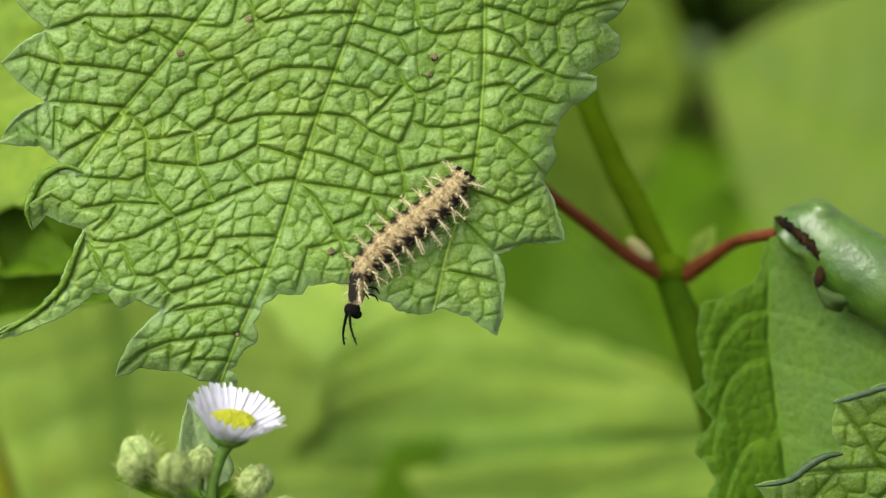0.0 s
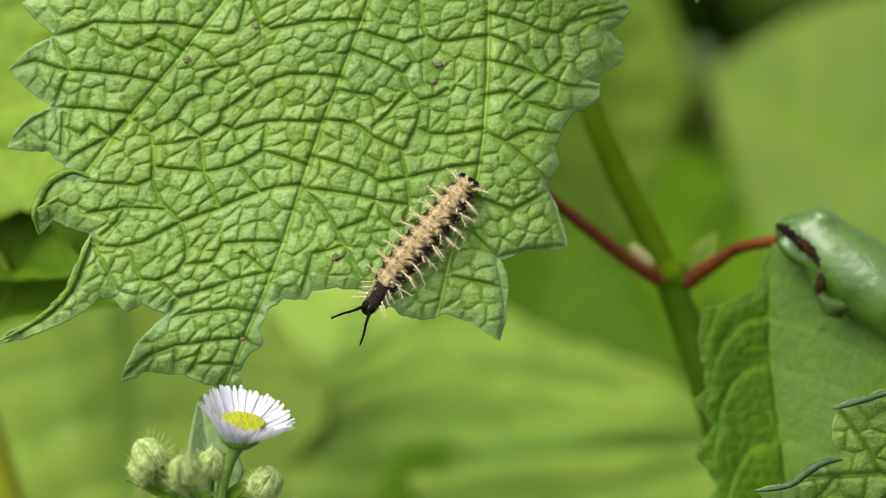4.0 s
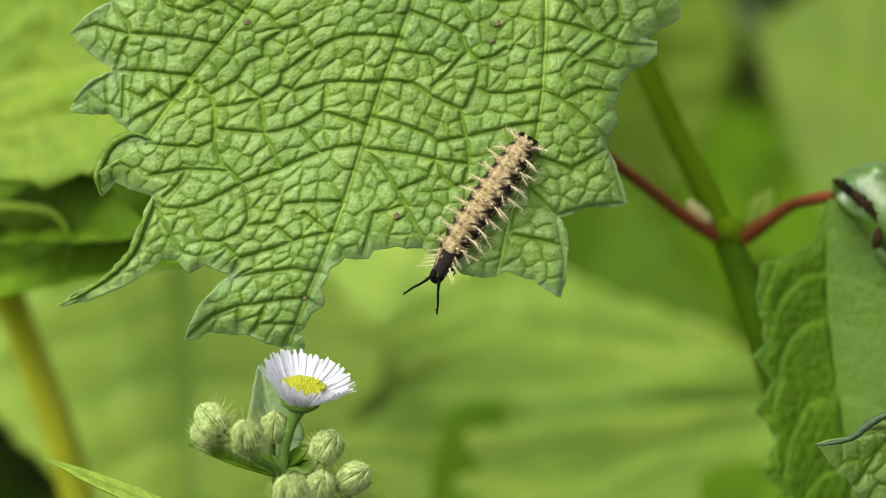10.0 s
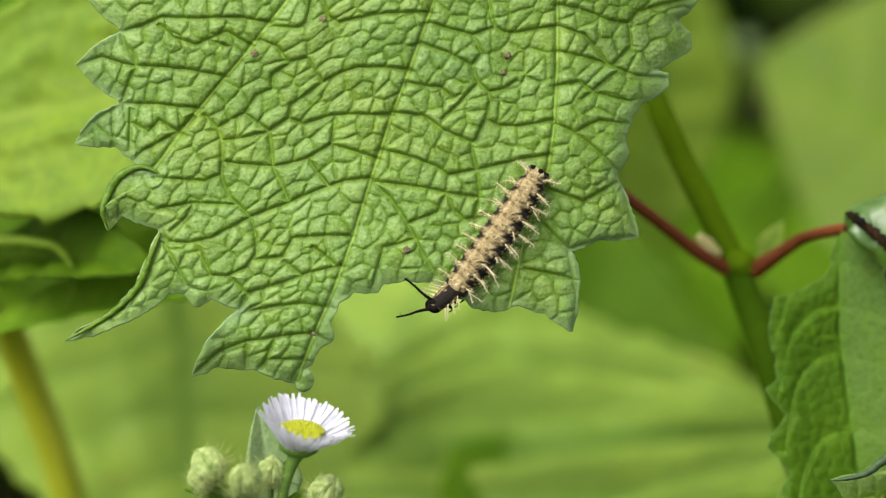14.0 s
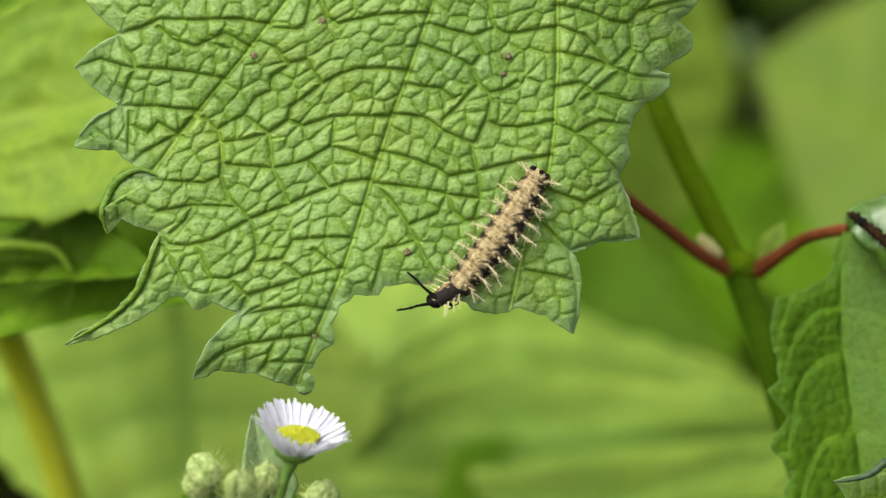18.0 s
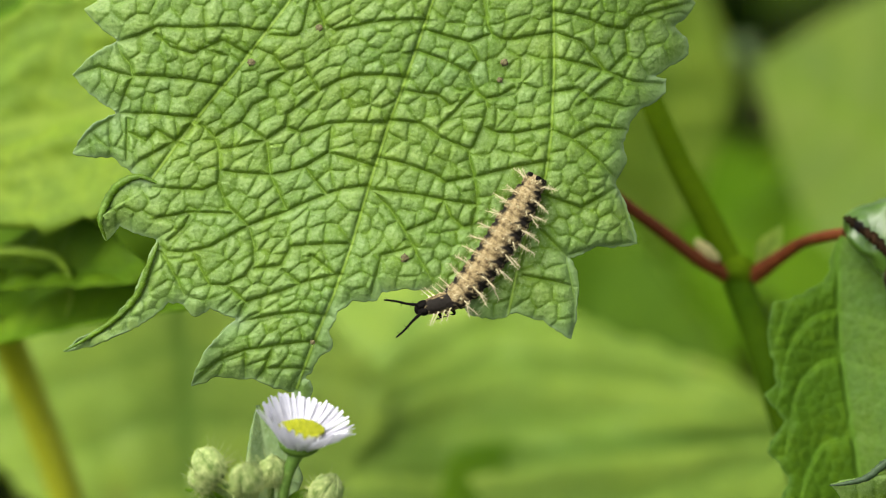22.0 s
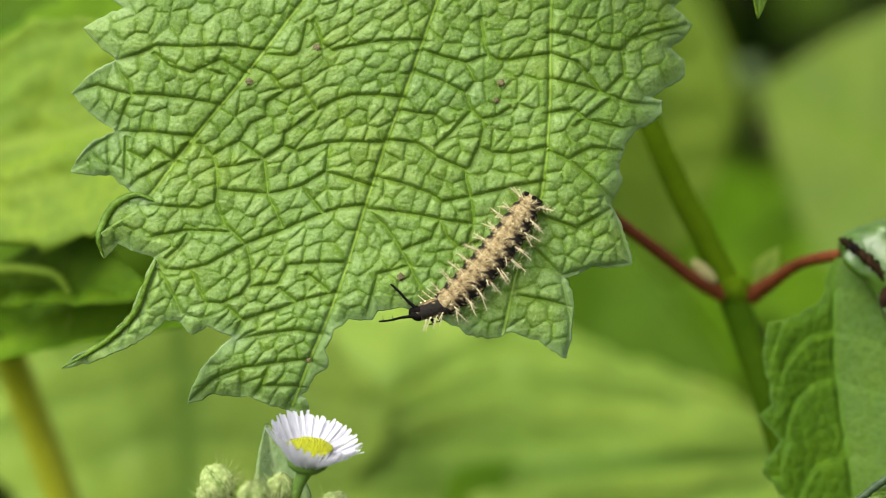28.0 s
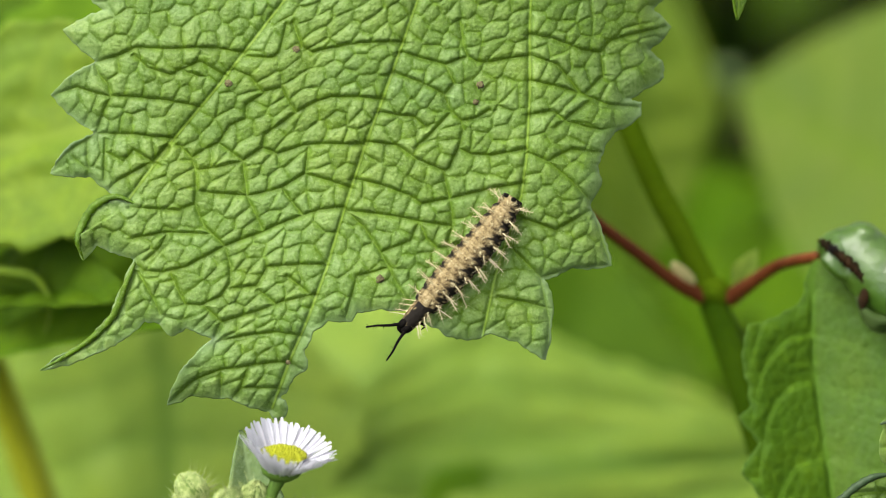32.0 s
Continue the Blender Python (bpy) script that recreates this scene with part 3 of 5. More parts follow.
def big_leaf_form(x, y, edge):
    z = 1.5 - 4.0 * ((x - 560) / 560.0) ** 2 + 1.2 * wave(x, y, 3.3, 260)
    z = z - 6.5 * np.clip((x - 872) / 210.0, 0, 1.3) ** 1.5
    z = z - 2.5 * np.clip((y - 560) / 120.0, 0, 1) ** 2
    # the teeth of the far-out side are folded along their veins, the upper half standing up
    for (ax, ay), (bx, by), w, rise in TOOTH_FOLDS:
        t = ((x - ax) * (bx - ax) + (y - ay) * (by - ay)) / ((bx - ax) ** 2 + (by - ay) ** 2)
        ln = math.hypot(bx - ax, by - ay)
        off = ((x - ax) * (by - ay) - (y - ay) * (bx - ax)) / ln * (1 if bx < ax else -1)
        inside = (t > -0.15) & (t < 1.2) & (np.abs(off) < w)
        up = np.clip(-off, 0, w) * np.clip(t + 0.15, 0, 1)
        z = z + np.where(inside, rise * 0.083 * up, 0)
    return z


# fold lines of the teeth: inner end, tip, width, steepness
TOOTH_FOLDS = [((85, 80), (5, 112), 34, 0.9), ((90, 205), (3, 248), 34, 0.9), ((130, 350), (52, 395), 30, 0.7),
               ((150, 470), (-15, 602), 40, 1.2), ((290, 590), (208, 662), 34, 1.0)]

left_teeth = [(880, -560), (800, -700), (640, -730), (470, -650), (330, -500), (345, -440), (200, -340), (225, -280), (105, -190), (140, -125), (55, -80),
              (98, -40), (24, -5), (82, 52), (40, 75), (2, 112), (80, 180), (30, 205), (0, 252), (70, 258), (134, 303)]
hook_and_tail = [(100, 296), (64, 325), (44, 365), (57, 408), (82, 380), (147, 407), (128, 450), (106, 505), (62, 553), (-22, 603), (70, 578), (132, 547), (166, 518),
                 (190, 522), (213, 545), (240, 530), (287, 549), (250, 582), (216, 630), (204, 668), (250, 651), (312, 655), (386, 680)]
eaten_edge = [(391, 692), (402, 697), (414, 692), (421, 674), (416, 660), (406, 656), (418, 648), (430, 622), (456, 603), (450, 572), (466, 540), (492, 520), (536, 521), (546, 505), (590, 500), (632, 502), (662, 524),
              (690, 536), (701, 549), (757, 556), (782, 546), (830, 560), (880, 594), (890, 540), (893, 480), (880, 450)]
right_teeth = [(930, 430), (1001, 427), (984, 368), (963, 318), (985, 276), (978, 247), (990, 214), (1010, 188), (1056, 160), (1058, 134), (1030, 132),
               (1062, 114), (1098, 92), (1096, 62), (1074, 42), (1113, 2), (1080, -30), (1130, -90), (1085, -140), (1145, -230), (1085, -280),
               (1120, -390), (1050, -430), (1060, -540), (980, -570), (965, -650), (905, -620)]
MAIN_VEINS = [[(880, -560), (760, -300), (680, -110), (640, 0), (600, 110), (565, 200), (525, 318), (490, 430), (455, 520), (424, 590), (392, 674)],
              [(880, -560), (640, -270), (430, -65), (375, 5), (300, 100), (215, 200), (150, 285), (137, 303)],
              [(880, -560), (868, -200), (858, 0), (857, 120), (850, 230), (840, 300), (815, 370), (790, 450), (768, 553)]]
OUTER_VEINS = [[(345, 38), (300, 32), (205, 32), (155, 30), (120, 45), (85, 55)], [(262, 135), (205, 122), (150, 118), (112, 115), (104, 128), (95, 150), (84, 178)],
               [(112, 117), (80, 108), (50, 98), (5, 112)], [(110, 115), (106, 95), (90, 75), (84, 58)], [(218, 190), (150, 185), (110, 183), (84, 180), (30, 215), (3, 248)],
               [(210, 205), (180, 232), (120, 265), (100, 285)], [(100, 190), (98, 230), (95, 262)], [(150, 42), (175, 65), (215, 77), (235, 68), (262, 80)],
               [(235, 68), (268, 56), (312, 78)], [(102, 215), (130, 232), (148, 212), (195, 238)]]
UPPER_VEINS = [[(632, 24), (556, 24), (520, 31), (470, 42), (452, 30), (436, -12)], [(352, 45), (398, 50), (412, 38), (425, -10)],
               [(330, 68), (360, 82), (372, 100), (382, 110), (415, 104), (425, 125), (440, 147)], [(597, 126), (545, 120), (500, 122), (470, 132), (440, 147), (400, 175), (383, 188), (380, 210), (345, 234)],
               [(380, 210), (405, 220), (455, 205), (500, 203), (562, 207)], [(345, 234), (322, 216), (300, 200), (322, 170), (350, 160), (352, 135), (384, 112)]]
INNER_VEINS = [[(230, 202), (252, 226), (260, 248), (262, 285), (258, 310), (275, 350), (310, 385)], [(260, 248), (300, 244), (345, 234), (348, 268), (352, 300), (376, 352)],
               [(262, 286), (300, 291), (352, 296), (412, 281), (455, 257), (462, 205)], [(536, 284), (495, 268), (455, 257)], [(140, 313), (200, 319), (230, 322), (258, 310)],
               [(412, 282), (428, 305), (448, 329)], [(148, 367), (208, 360), (285, 362)], [(208, 360), (196, 385), (170, 407)], [(252, 226), (276, 210), (300, 200)]]
LOWER_VEINS = [[(522, 316), (480, 320), (410, 345), (310, 385), (270, 405), (240, 422), (200, 431), (165, 427), (150, 412)], [(212, 428), (225, 455), (240, 485), (270, 490), (300, 520)],
               [(470, 472), (410, 486), (370, 500), (300, 522), (290, 546)], [(312, 388), (320, 420), (318, 450), (300, 475), (268, 488)], [(318, 460), (365, 455), (386, 422), (484, 420)],
               [(444, 545), (400, 540), (350, 546), (300, 555)], [(424, 590), (360, 598), (300, 605), (250, 625), (207, 664)]]
TAIL_VEINS = [[(148, 430), (120, 505), (70, 553), (-15, 600)], [(155, 430), (185, 480), (195, 505)], [(368, 462), (400, 490)], [(420, 440), (458, 468)],
              [(300, 605), (300, 655)], [(350, 600), (336, 640), (322, 655)], [(338, 637), (400, 640)]]
MIDDLE_VEINS = [[(612, 78), (660, 95), (705, 120), (715, 150), (732, 166), (760, 160), (784, 146)], [(630, 42), (690, 60), (706, 66), (748, 50), (765, 60), (790, 62), (856, 52)],
                [(706, 66), (722, 98), (705, 120)], [(733, -15), (740, 30), (748, 50)], [(732, 166), (735, 182), (728, 215), (712, 250), (703, 256), (706, 280), (712, 305), (716, 350), (706, 390)],
                [(562, 202), (620, 208), (655, 235), (703, 254)], [(728, 215), (750, 226), (790, 228), (848, 216)], [(655, 212), (680, 190), (715, 150)], [(590, 148), (650, 156), (672, 176)]]
UNDER_VEINS = [[(540, 268), (600, 282), (640, 297), (662, 313), (712, 302), (760, 293), (842, 276)], [(525, 318), (560, 354), (590, 400), (612, 445), (636, 492)],
               [(530, 324), (620, 336), (656, 345), (716, 352)], [(656, 345), (668, 373), (690, 391), (724, 384)], [(588, 398), (640, 380), (656, 345)], [(600, 424), (545, 440), (525, 512)]]
RIGHT_VEINS = [[(857, 95), (905, 105), (950, 118), (1000, 140), (1050, 146)], [(858, 12), (900, 20), (950, 41), (985, 46), (1005, 25), (1100, 0)], [(985, 46), (990, 85), (958, 116)],
               [(856, 155), (900, 150), (925, 170), (975, 182)], [(852, 222), (890, 240), (930, 275), (965, 312), (985, 390), (998, 424)], [(890, 240), (930, 220), (980, 224)],
               [(905, 180), (935, 155), (965, 128)], [(858, 50), (905, 66), (925, 90), (945, 116)], [(822, 392), (846, 420), (872, 447), (887, 520), (882, 585)],
               [(872, 447), (930, 430), (998, 426)], [(795, 480), (840, 490), (884, 500)], [(836, 340), (900, 362), (960, 330)]]
SIDE_VEINS = OUTER_VEINS + UPPER_VEINS + INNER_VEINS + LOWER_VEINS + TAIL_VEINS + MIDDLE_VEINS + UNDER_VEINS + RIGHT_VEINS

# The vine arches over beside the view and carries both quilted leaves.
vine_foot = at(2060, 5000, -60)
vine_foot.z = 0.0
hop_vine = thing("climbing_vine", vine_foot, "climbing vine with large rugose lobed leaves, one of them chewed", "vine")
part("vine_stem", *tube([vine_foot, at(2080, 3000, -60), at(2050, 1300, -45), at(1960, 300, -40), at(1700, -700, -35), at(1250, -1180, -30), at(900, -1250, -30)], [0.0022, 0.002, 0.0018, 0.0016, 0.0012], 8, 10), M_STEM, hop_vine)
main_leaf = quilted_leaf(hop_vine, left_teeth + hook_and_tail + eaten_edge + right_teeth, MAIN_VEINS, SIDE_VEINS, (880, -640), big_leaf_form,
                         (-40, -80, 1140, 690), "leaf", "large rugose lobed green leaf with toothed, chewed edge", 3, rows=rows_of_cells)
part("petiole", *tube([at(880, -562, -1), at(885, -700, -6), at(930, -950, -16), at(960, -1240, -30)], [0.0011, 0.0012, 0.0014], 8), M_REDSTALK, main_leaf, "reddish leaf stalk")
for line, radii in (([(150, 306), (118, 294), (84, 306), (58, 340), (47, 372), (58, 406)], [0.0002, 0.0004, 0.0006, 0.0006, 0.0004, 0.0001]),
                    ([(150, 412), (133, 450), (112, 502), (66, 550), (20, 580), (-20, 602)], [0.0002, 0.0004, 0.0005, 0.0004, 0.0003, 0.0001])):
    pts = [at(ex, ey, big_leaf_form(np.array([float(ex)]), np.array([float(ey)]), 0)[0] - 0.2) for ex, ey in line]
    part("rolled_edge", *tube(pts, radii, 12, 10, 0.30), M_LEAF, main_leaf, "rolled-in margin of the leaf")
for i, (sx, sy, sr) in enumerate([(440, 35, 8), (319, 94, 8), (768, 101, 8), (760, 132, 6), (586, 446, 8), (420, 593, 5)]):
    c = at(sx, sy, big_leaf_form(np.array([float(sx)]), np.array([float(sy)]), 50)[0] + 0.10)
    part("spot", *blob(c, F3 @ Vector((sr * 0.8 * U, 0, 0)), F3 @ Vector((0, sr * 0.75 * U, 0)), F3 @ Vector((0, 0, 0.00014)), 8, 16, 0.9, i * 3.1), M_SPOT, main_leaf, "small grey-brown blemish")




def low_leaf_form(x, y, edge):
    return -2.0 + 1.5 * wave(x, y, 2.1, 170) + 0.035 * (900 - y) - 0.010 * (x - 1500)


low_outline = [(1336, 858), (1400, 848), (1440, 815), (1490, 800), (1472, 765), (1480, 722), (1476, 712), (1530, 690), (1590, 676), (1592, 600), (1610, 592), (1640, 660), (1700, 640),
               (1760, 600), (1790, 690), (1850, 700), (1880, 800), (1900, 900), (1860, 1000), (1880, 1120), (1780, 1200), (1690, 1290), (1600, 1230), (1530, 1120), (1490, 1050),
               (1420, 1060), (1440, 980), (1396, 930)]
low_leaf = quilted_leaf(hop_vine, low_outline, [[(1860, 900), (1700, 860), (1560, 830), (1440, 838), (1340, 858)], [(1860, 900), (1760, 760), (1640, 690), (1590, 600)], [(1860, 900), (1700, 1000), (1600, 1200)]],
                        [[(1560, 830), (1520, 760), (1484, 714)], [(1640, 690), (1560, 690), (1480, 712)], [(1600, 840), (1540, 900), (1430, 1000)], [(1480, 835), (1440, 880), (1410, 930)]],
                        (1900, 900), low_leaf_form, (1320, 580, 1640, 960), "leaf", "rugose toothed green leaf", 11, 2.0, (36.0, 30.0), spread=430.0, vein_gain=0.35)
part("rolled_edge", *tube([at(1334, 861, 1.2), at(1360, 858, 1.4), at(1402, 847, 1.6), at(1432, 824, 2.1), at(1462, 808, 2.4), at(1492, 803, 2.2)], [0.0001, 0.0003, 0.0005, 0.0006, 0.0005, 0.0002], 12, 8, 0.25), M_ROLLED, low_leaf, "rolled dark margin")
part("rolled_edge", *tube([at(1474, 714, 5.2), at(1500, 706, 5.5), at(1540, 694, 5.7), at(1592, 678, 5.8)], [0.00012, 0.00045, 0.0005, 0.0003], 12, 8, 0.25), M_ROLLED, low_leaf, "rolled dark margin")
part("petiole", *tube([at(1858, 902, -2), at(1930, 940, -10), at(2048, 1100, -46)], [0.001, 0.0012], 8), M_REDSTALK, low_leaf)
blade(hop_vine, at(1225, -150, -6), at(1240, -12, -4), 0.006, F3 @ Vector((0.8, 0.1, 0.6)), M_LEAF, label="narrow hanging leaf tip", teeth=4, ns=24, nw=9)
part("petiole", *tube([at(1225, -150, -6), at(1260, -500, -20), at(1350, -1120, -30)], [0.0006, 0.0008], 6), M_STEM, hop_vine)

# ---- shrub with red leaf stalks -------------------------------------------------
shrub_foot = at(1500, 4300, -70)
shrub_foot.z = 0.0
shrub = thing("leafy_shrub", shrub_foot, "green-stemmed shrub with red leaf stalks and broad serrated leaves", "shrub")
part("stem", *tube([shrub_foot, at(1420, 1600, -64), at(1285, 800, -56), at(1235, 640, -54), at(1209, 560, -54), at(1184, 490, -54)], [0.0030, 0.0028, 0.0026, 0.0025, 0.0024], 14, 8, 0.02), M_LOWSTEM, shrub, "darker green lower stem")
shrub_stem = part("stem", *tube([at(1187, 498, -54), at(1180, 480, -54), at(1143, 400, -54), at(1092, 300, -54), at(1040, 180, -54), at(985, 20, -56), at(950, -300, -62), at(930, -700, -66)],
                                [0.0022, 0.0021, 0.0021, 0.0020, 0.0018, 0.0016, 0.0013], 14, 8, 0.02), M_STEM, shrub)
part("node", *blob(at(1186, 476, -53.6), F3 @ Vector((0.0028, 0.0006, 0)), F3 @ Vector((-0.0010, 0.0026, 0)), F3 @ Vector((0, 0, 0.0026)), 14, 18, 0.12), M_STEM, shrub_stem, "swollen green joint of the stem")
part("petiole", *tube([at(1165, 482, -53), at(1120, 458, -51), at(1060, 412, -48), at(990, 358, -44), at(900, 280, -40), at(830, 200, -38)], [0.0014, 0.0011, 0.0010, 0.0009, 0.0009], 10), M_REDSTALK, shrub, "red leaf stalk")
part("petiole", *tube([at(1215, 486, -53), at(1250, 462, -50), at(1290, 435, -46), at(1335, 420, -38), at(1380, 413, -31)], [0.0015, 0.0011, 0.00095, 0.0009], 10), M_REDSTALK, shrub, "red leaf stalk")
part("stipule", *blob(at(1132, 442, -51), F3 @ Vector((0.0019, -0.0018, 0)), F3 @ Vector((0.0007, 0.0008, 0)), F3 @ Vector((0, 0, 0.0006)), 8, 12, 0.5), M_SCAR, shrub, "withered pale stipule")
blade(shrub, at(1222, 478, -54), at(1262, 398, -52), 0.0045, F3 @ Vector((-0.3, 0.3, 1)), M_BRIGHT, "stipule", "small yellowish stipule", teeth=3, ns=18, nw=9)
PANELS = np.array([300.0, 395.0, 474.0, 552.0, 638.0, 775.0, 905.0, 1010.0, 1095.0, 1160.0, 1300.0])


def perch_midrib(y):
    return np.interp(y, [420, 450, 600, 700, 800, 900, 1190], [1366, 1360, 1361, 1372, 1386, 1398, 1425])


def perch_form(x, y, edge):
    a = x - perch_midrib(y)
    return -31.0 + 6.0 * (y - 420) / 770.0 + np.where(a < 0, -0.022 * a, 0.010 * a) + 0.5 * wave(x, y, 5.5, 150)


def perch_skin(x, y, edge):
    """Panels between side veins that leave the midrib flat and bend down to the margin; each overhangs the one above."""
    a = x - perch_midrib(y)
    bend = np.where(a < 0, 125.0 * (np.abs(a) / 114.0) ** 3, 55.0 * (np.abs(a) / 150.0) ** 1.4)
    p = y - np.minimum(bend, 170) + 5 * wave(x, y, 1.2, 60)
    k = np.clip(np.searchsorted(PANELS, p) - 1, 0, len(PANELS) - 2)
    f = (p - PANELS[k]) / (PANELS[k + 1] - PANELS[k])
    gap = np.minimum(p - PANELS[k], PANELS[k + 1] - p)
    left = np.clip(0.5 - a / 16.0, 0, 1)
    fall = (1 - np.clip(f, 0, 1) ** 2.0) * np.clip((p - PANELS[k]) / 9.0, 0, 1) ** 0.7
    mid = np.exp(-(a / 5.0) ** 2)
    net = cells(x / 21.0 + 0.3 * wave(x, y, 2.0, 30), y / 24.0, 5) * 20
    h = fall * (1.05 * left + 0.34 * (1 - left)) * (1 - mid) * np.clip(edge / 25.0, 0.15, 1) + (0.10 + 0.08 * left) * (1 - np.exp(-(net / 3.5) ** 1.5)) + 0.14 * mid
    vein = 0.75 * mid + 0.14 * np.exp(-((p - PANELS[k]) / 4.0) ** 2) * (0.35 + 0.65 * left) + 0.22 * np.exp(-(net / 2.0) ** 2) + 0.3 * np.exp(-(edge / 3.0) ** 2)
    # Last value lightens the right half's colour, standing in for reflected sky.
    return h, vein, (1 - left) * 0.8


perch_outline = [(1366, 418), (1352, 446), (1347, 480), (1334, 500), (1300, 520), (1272, 531), (1243, 533), (1238, 560), (1236, 600), (1246, 645), (1250, 680), (1226, 700), (1244, 722), (1262, 745), (1250, 765),
                 (1230, 800), (1250, 820), (1268, 848), (1256, 880), (1240, 905), (1268, 935), (1290, 955), (1276, 985), (1310, 1030), (1336, 1050), (1330, 1080), (1372, 1120), (1400, 1150), (1432, 1195),
                 (1460, 1140), (1500, 1090), (1500, 1060), (1548, 1010), (1552, 970), (1592, 920), (1590, 880), (1620, 830), (1612, 790), (1634, 740), (1622, 700), (1632, 650), (1606, 610), (1600, 570), (1550, 520), (1490, 480), (1420, 440), (1385, 420)]
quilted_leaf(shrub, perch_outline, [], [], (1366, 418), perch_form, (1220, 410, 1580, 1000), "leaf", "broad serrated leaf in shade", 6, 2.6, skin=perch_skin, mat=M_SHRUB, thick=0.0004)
blade(shrub, at(835, 205, -38), at(600, 330, -44), 0.05, F3 @ Vector((0.0, 0.3, 1)), M_SHRUB, "leaf", "broad serrated leaf hidden behind another", ns=40)

# ---- green tree frog on the shaded leaf -------------------------------------------
def loft(stations, sides=28):
    """Skin over round stations: centre on the sheet (x, y, z), half height in units, half depth in units."""
    c = [Vector(s[:3]) for s in stations]
    n = 40
    tt = np.linspace(0, 1, len(stations))
    tn = np.linspace(0, 1, n)
    cols = [np.interp(tn, tt, [s[i] for s in stations]) for i in range(5)]
    for i in range(5):
        k = np.array([1, 2, 1]) / 4.0
        for _ in range(2):
            cols[i][1:-1] = np.convolve(cols[i], k, "valid")
    verts = []
    for i in range(n):
        x, y, z, hh, hd = (col[i] for col in cols)
        j = min(max(i, 1), n - 2)
        dx, dy = cols[0][j + 1] - cols[0][j - 1], cols[1][j + 1] - cols[1][j - 1]
        ln = math.hypot(dx, dy)
        px, py = -dy / ln, dx / ln
        for q in range(sides):
            a = 2 * math.pi * q / sides
            ca, sa = math.cos(a), math.sin(a)
            verts.append(at(x + px * hh * ca, y + py * hh * ca, z + sa * hd / 12.0))
    f = grid_faces(n, sides, True)
    f.append(tuple(range(sides))[::-1])
    f.append(tuple(range((n - 1) * sides, n * sides)))
    return verts, f


def soft_skin(ob, voxel, rounds):
    """Melts overlapping forms into one smooth skin."""
    rm = ob.modifiers.new("melt", "REMESH")
    rm.mode, rm.voxel_size, rm.use_smooth_shade = "VOXEL", voxel, True
    sm = ob.modifiers.new("relax", "SMOOTH")
    sm.factor, sm.iterations = 0.5, rounds


def lump(x, y, z, a, b, c, tilt=0.0):
    """Ellipsoid on the sheet: half-axes along, across and towards the viewer in mm."""
    ca, sa = math.cos(radians(tilt)), math.sin(radians(tilt))
    return blob(at(x, y, z), F3 @ Vector((a * ca, -a * sa, 0)) * 0.001, F3 @ Vector((b * sa, b * ca, 0)) * 0.001, F3 @ Vector((0, 0, c)) * 0.001, 14, 20)


def frog():
    fr = thing("tree_frog", at(1520, 570, -31), "green tree frog with dark eye band resting on a leaf", "frog")
    trunk = loft([(1370, 404, -27, 10, 12), (1378, 402, -27, 25, 26), (1402, 402, -26.5, 40, 40), (1440, 410, -26, 56, 52), (1490, 452, -25, 66, 60), (1570, 505, -24, 74, 72),
                  (1660, 556, -25, 76, 70), (1740, 596, -27, 52, 48), (1775, 612, -28, 14, 14)])
    body = part("body", *join(trunk, lump(1454, 376, -26, 2.8, 2.0, 4.0, 20), lump(1408, 412, -23.8, 2.6, 2.2, 1.6, 35), lump(1640, 440, -28, 6.0, 4.6, 5.0, 20),
                                  lump(1400, 436, -23.5, 3.0, 1.1, 1.5, 42)), M_FROG, fr)
    soft_skin(body, 0.00045, 8)
    part("eye_band", *tube([at(1373, 386, -24.6), at(1386, 394, -23), at(1404, 408, -22.3), at(1424, 424, -22), at(1444, 446, -21.6), at(1450, 462, -21.6)], [0.0003, 0.0007, 0.0006, 0.0008, 0.0006, 0.0002], 10, 6, 0.6), M_FROGDARK, body, "dark brown band through the eye")
    part("eye", *lump(1397, 402, -22.3, 0.9, 0.75, 0.7, 40), M_BLACK, body)
    part("eardrum", *lump(1450, 490, -21.5, 0.8, 1.7, 0.35, 10), M_FROGDARK, body, "brown eardrum patch")
    arm = part("arm", *join(tube([at(1515, 520, -23), at(1478, 530, -22.5), at(1450, 510, -22.2), at(1440, 484, -22.2)], [0.0012, 0.0011, 0.0008, 0.0005], 12),
                            tube([at(1448, 514, -22.4), at(1466, 538, -22.6), at(1490, 548, -24)], [0.0006, 0.0008, 0.0006], 10)), M_FROGPALE, fr, "pale green folded foreleg")
    soft_skin(arm, 0.0003, 6)
    leg = part("hind_leg", *join(tube([at(1500, 542, -26), at(1580, 566, -26), at(1680, 600, -25), at(1760, 636, -25)], [0.0009, 0.0019, 0.0024, 0.0016], 14), lump(1700, 596, -26, 5.0, 3.0, 3.0, 20)), M_FROG, fr)
    soft_skin(leg, 0.0004, 6)


frog()


# ---- fleabane ----------------------------------------------------------------------
fleabane_foot = at(330, 3900, -30)
fleabane_foot.z = 0.0
fleabane = thing("fleabane", fleabane_foot, "daisy fleabane with one white open flower and hairy green buds", "wildflower")


def petal_mesh(length, width):
    verts, n = [], 6
    for i in range(n + 1):
        s = i / n
        w = width * (0.55 + 0.45 * math.sin(min(s * 1.6, 1.0) * math.pi / 2)) * (1.0 if i < n else 0.55)
        z = 0.10 * length * s * s
        for q in (-1, 0, 1):
            verts.append((s * length, q * w * 0.5, z + (0.18 * width if q else 0)))
    return mesh_of("petal", verts, grid_faces(n + 1, 3), M_PETAL)


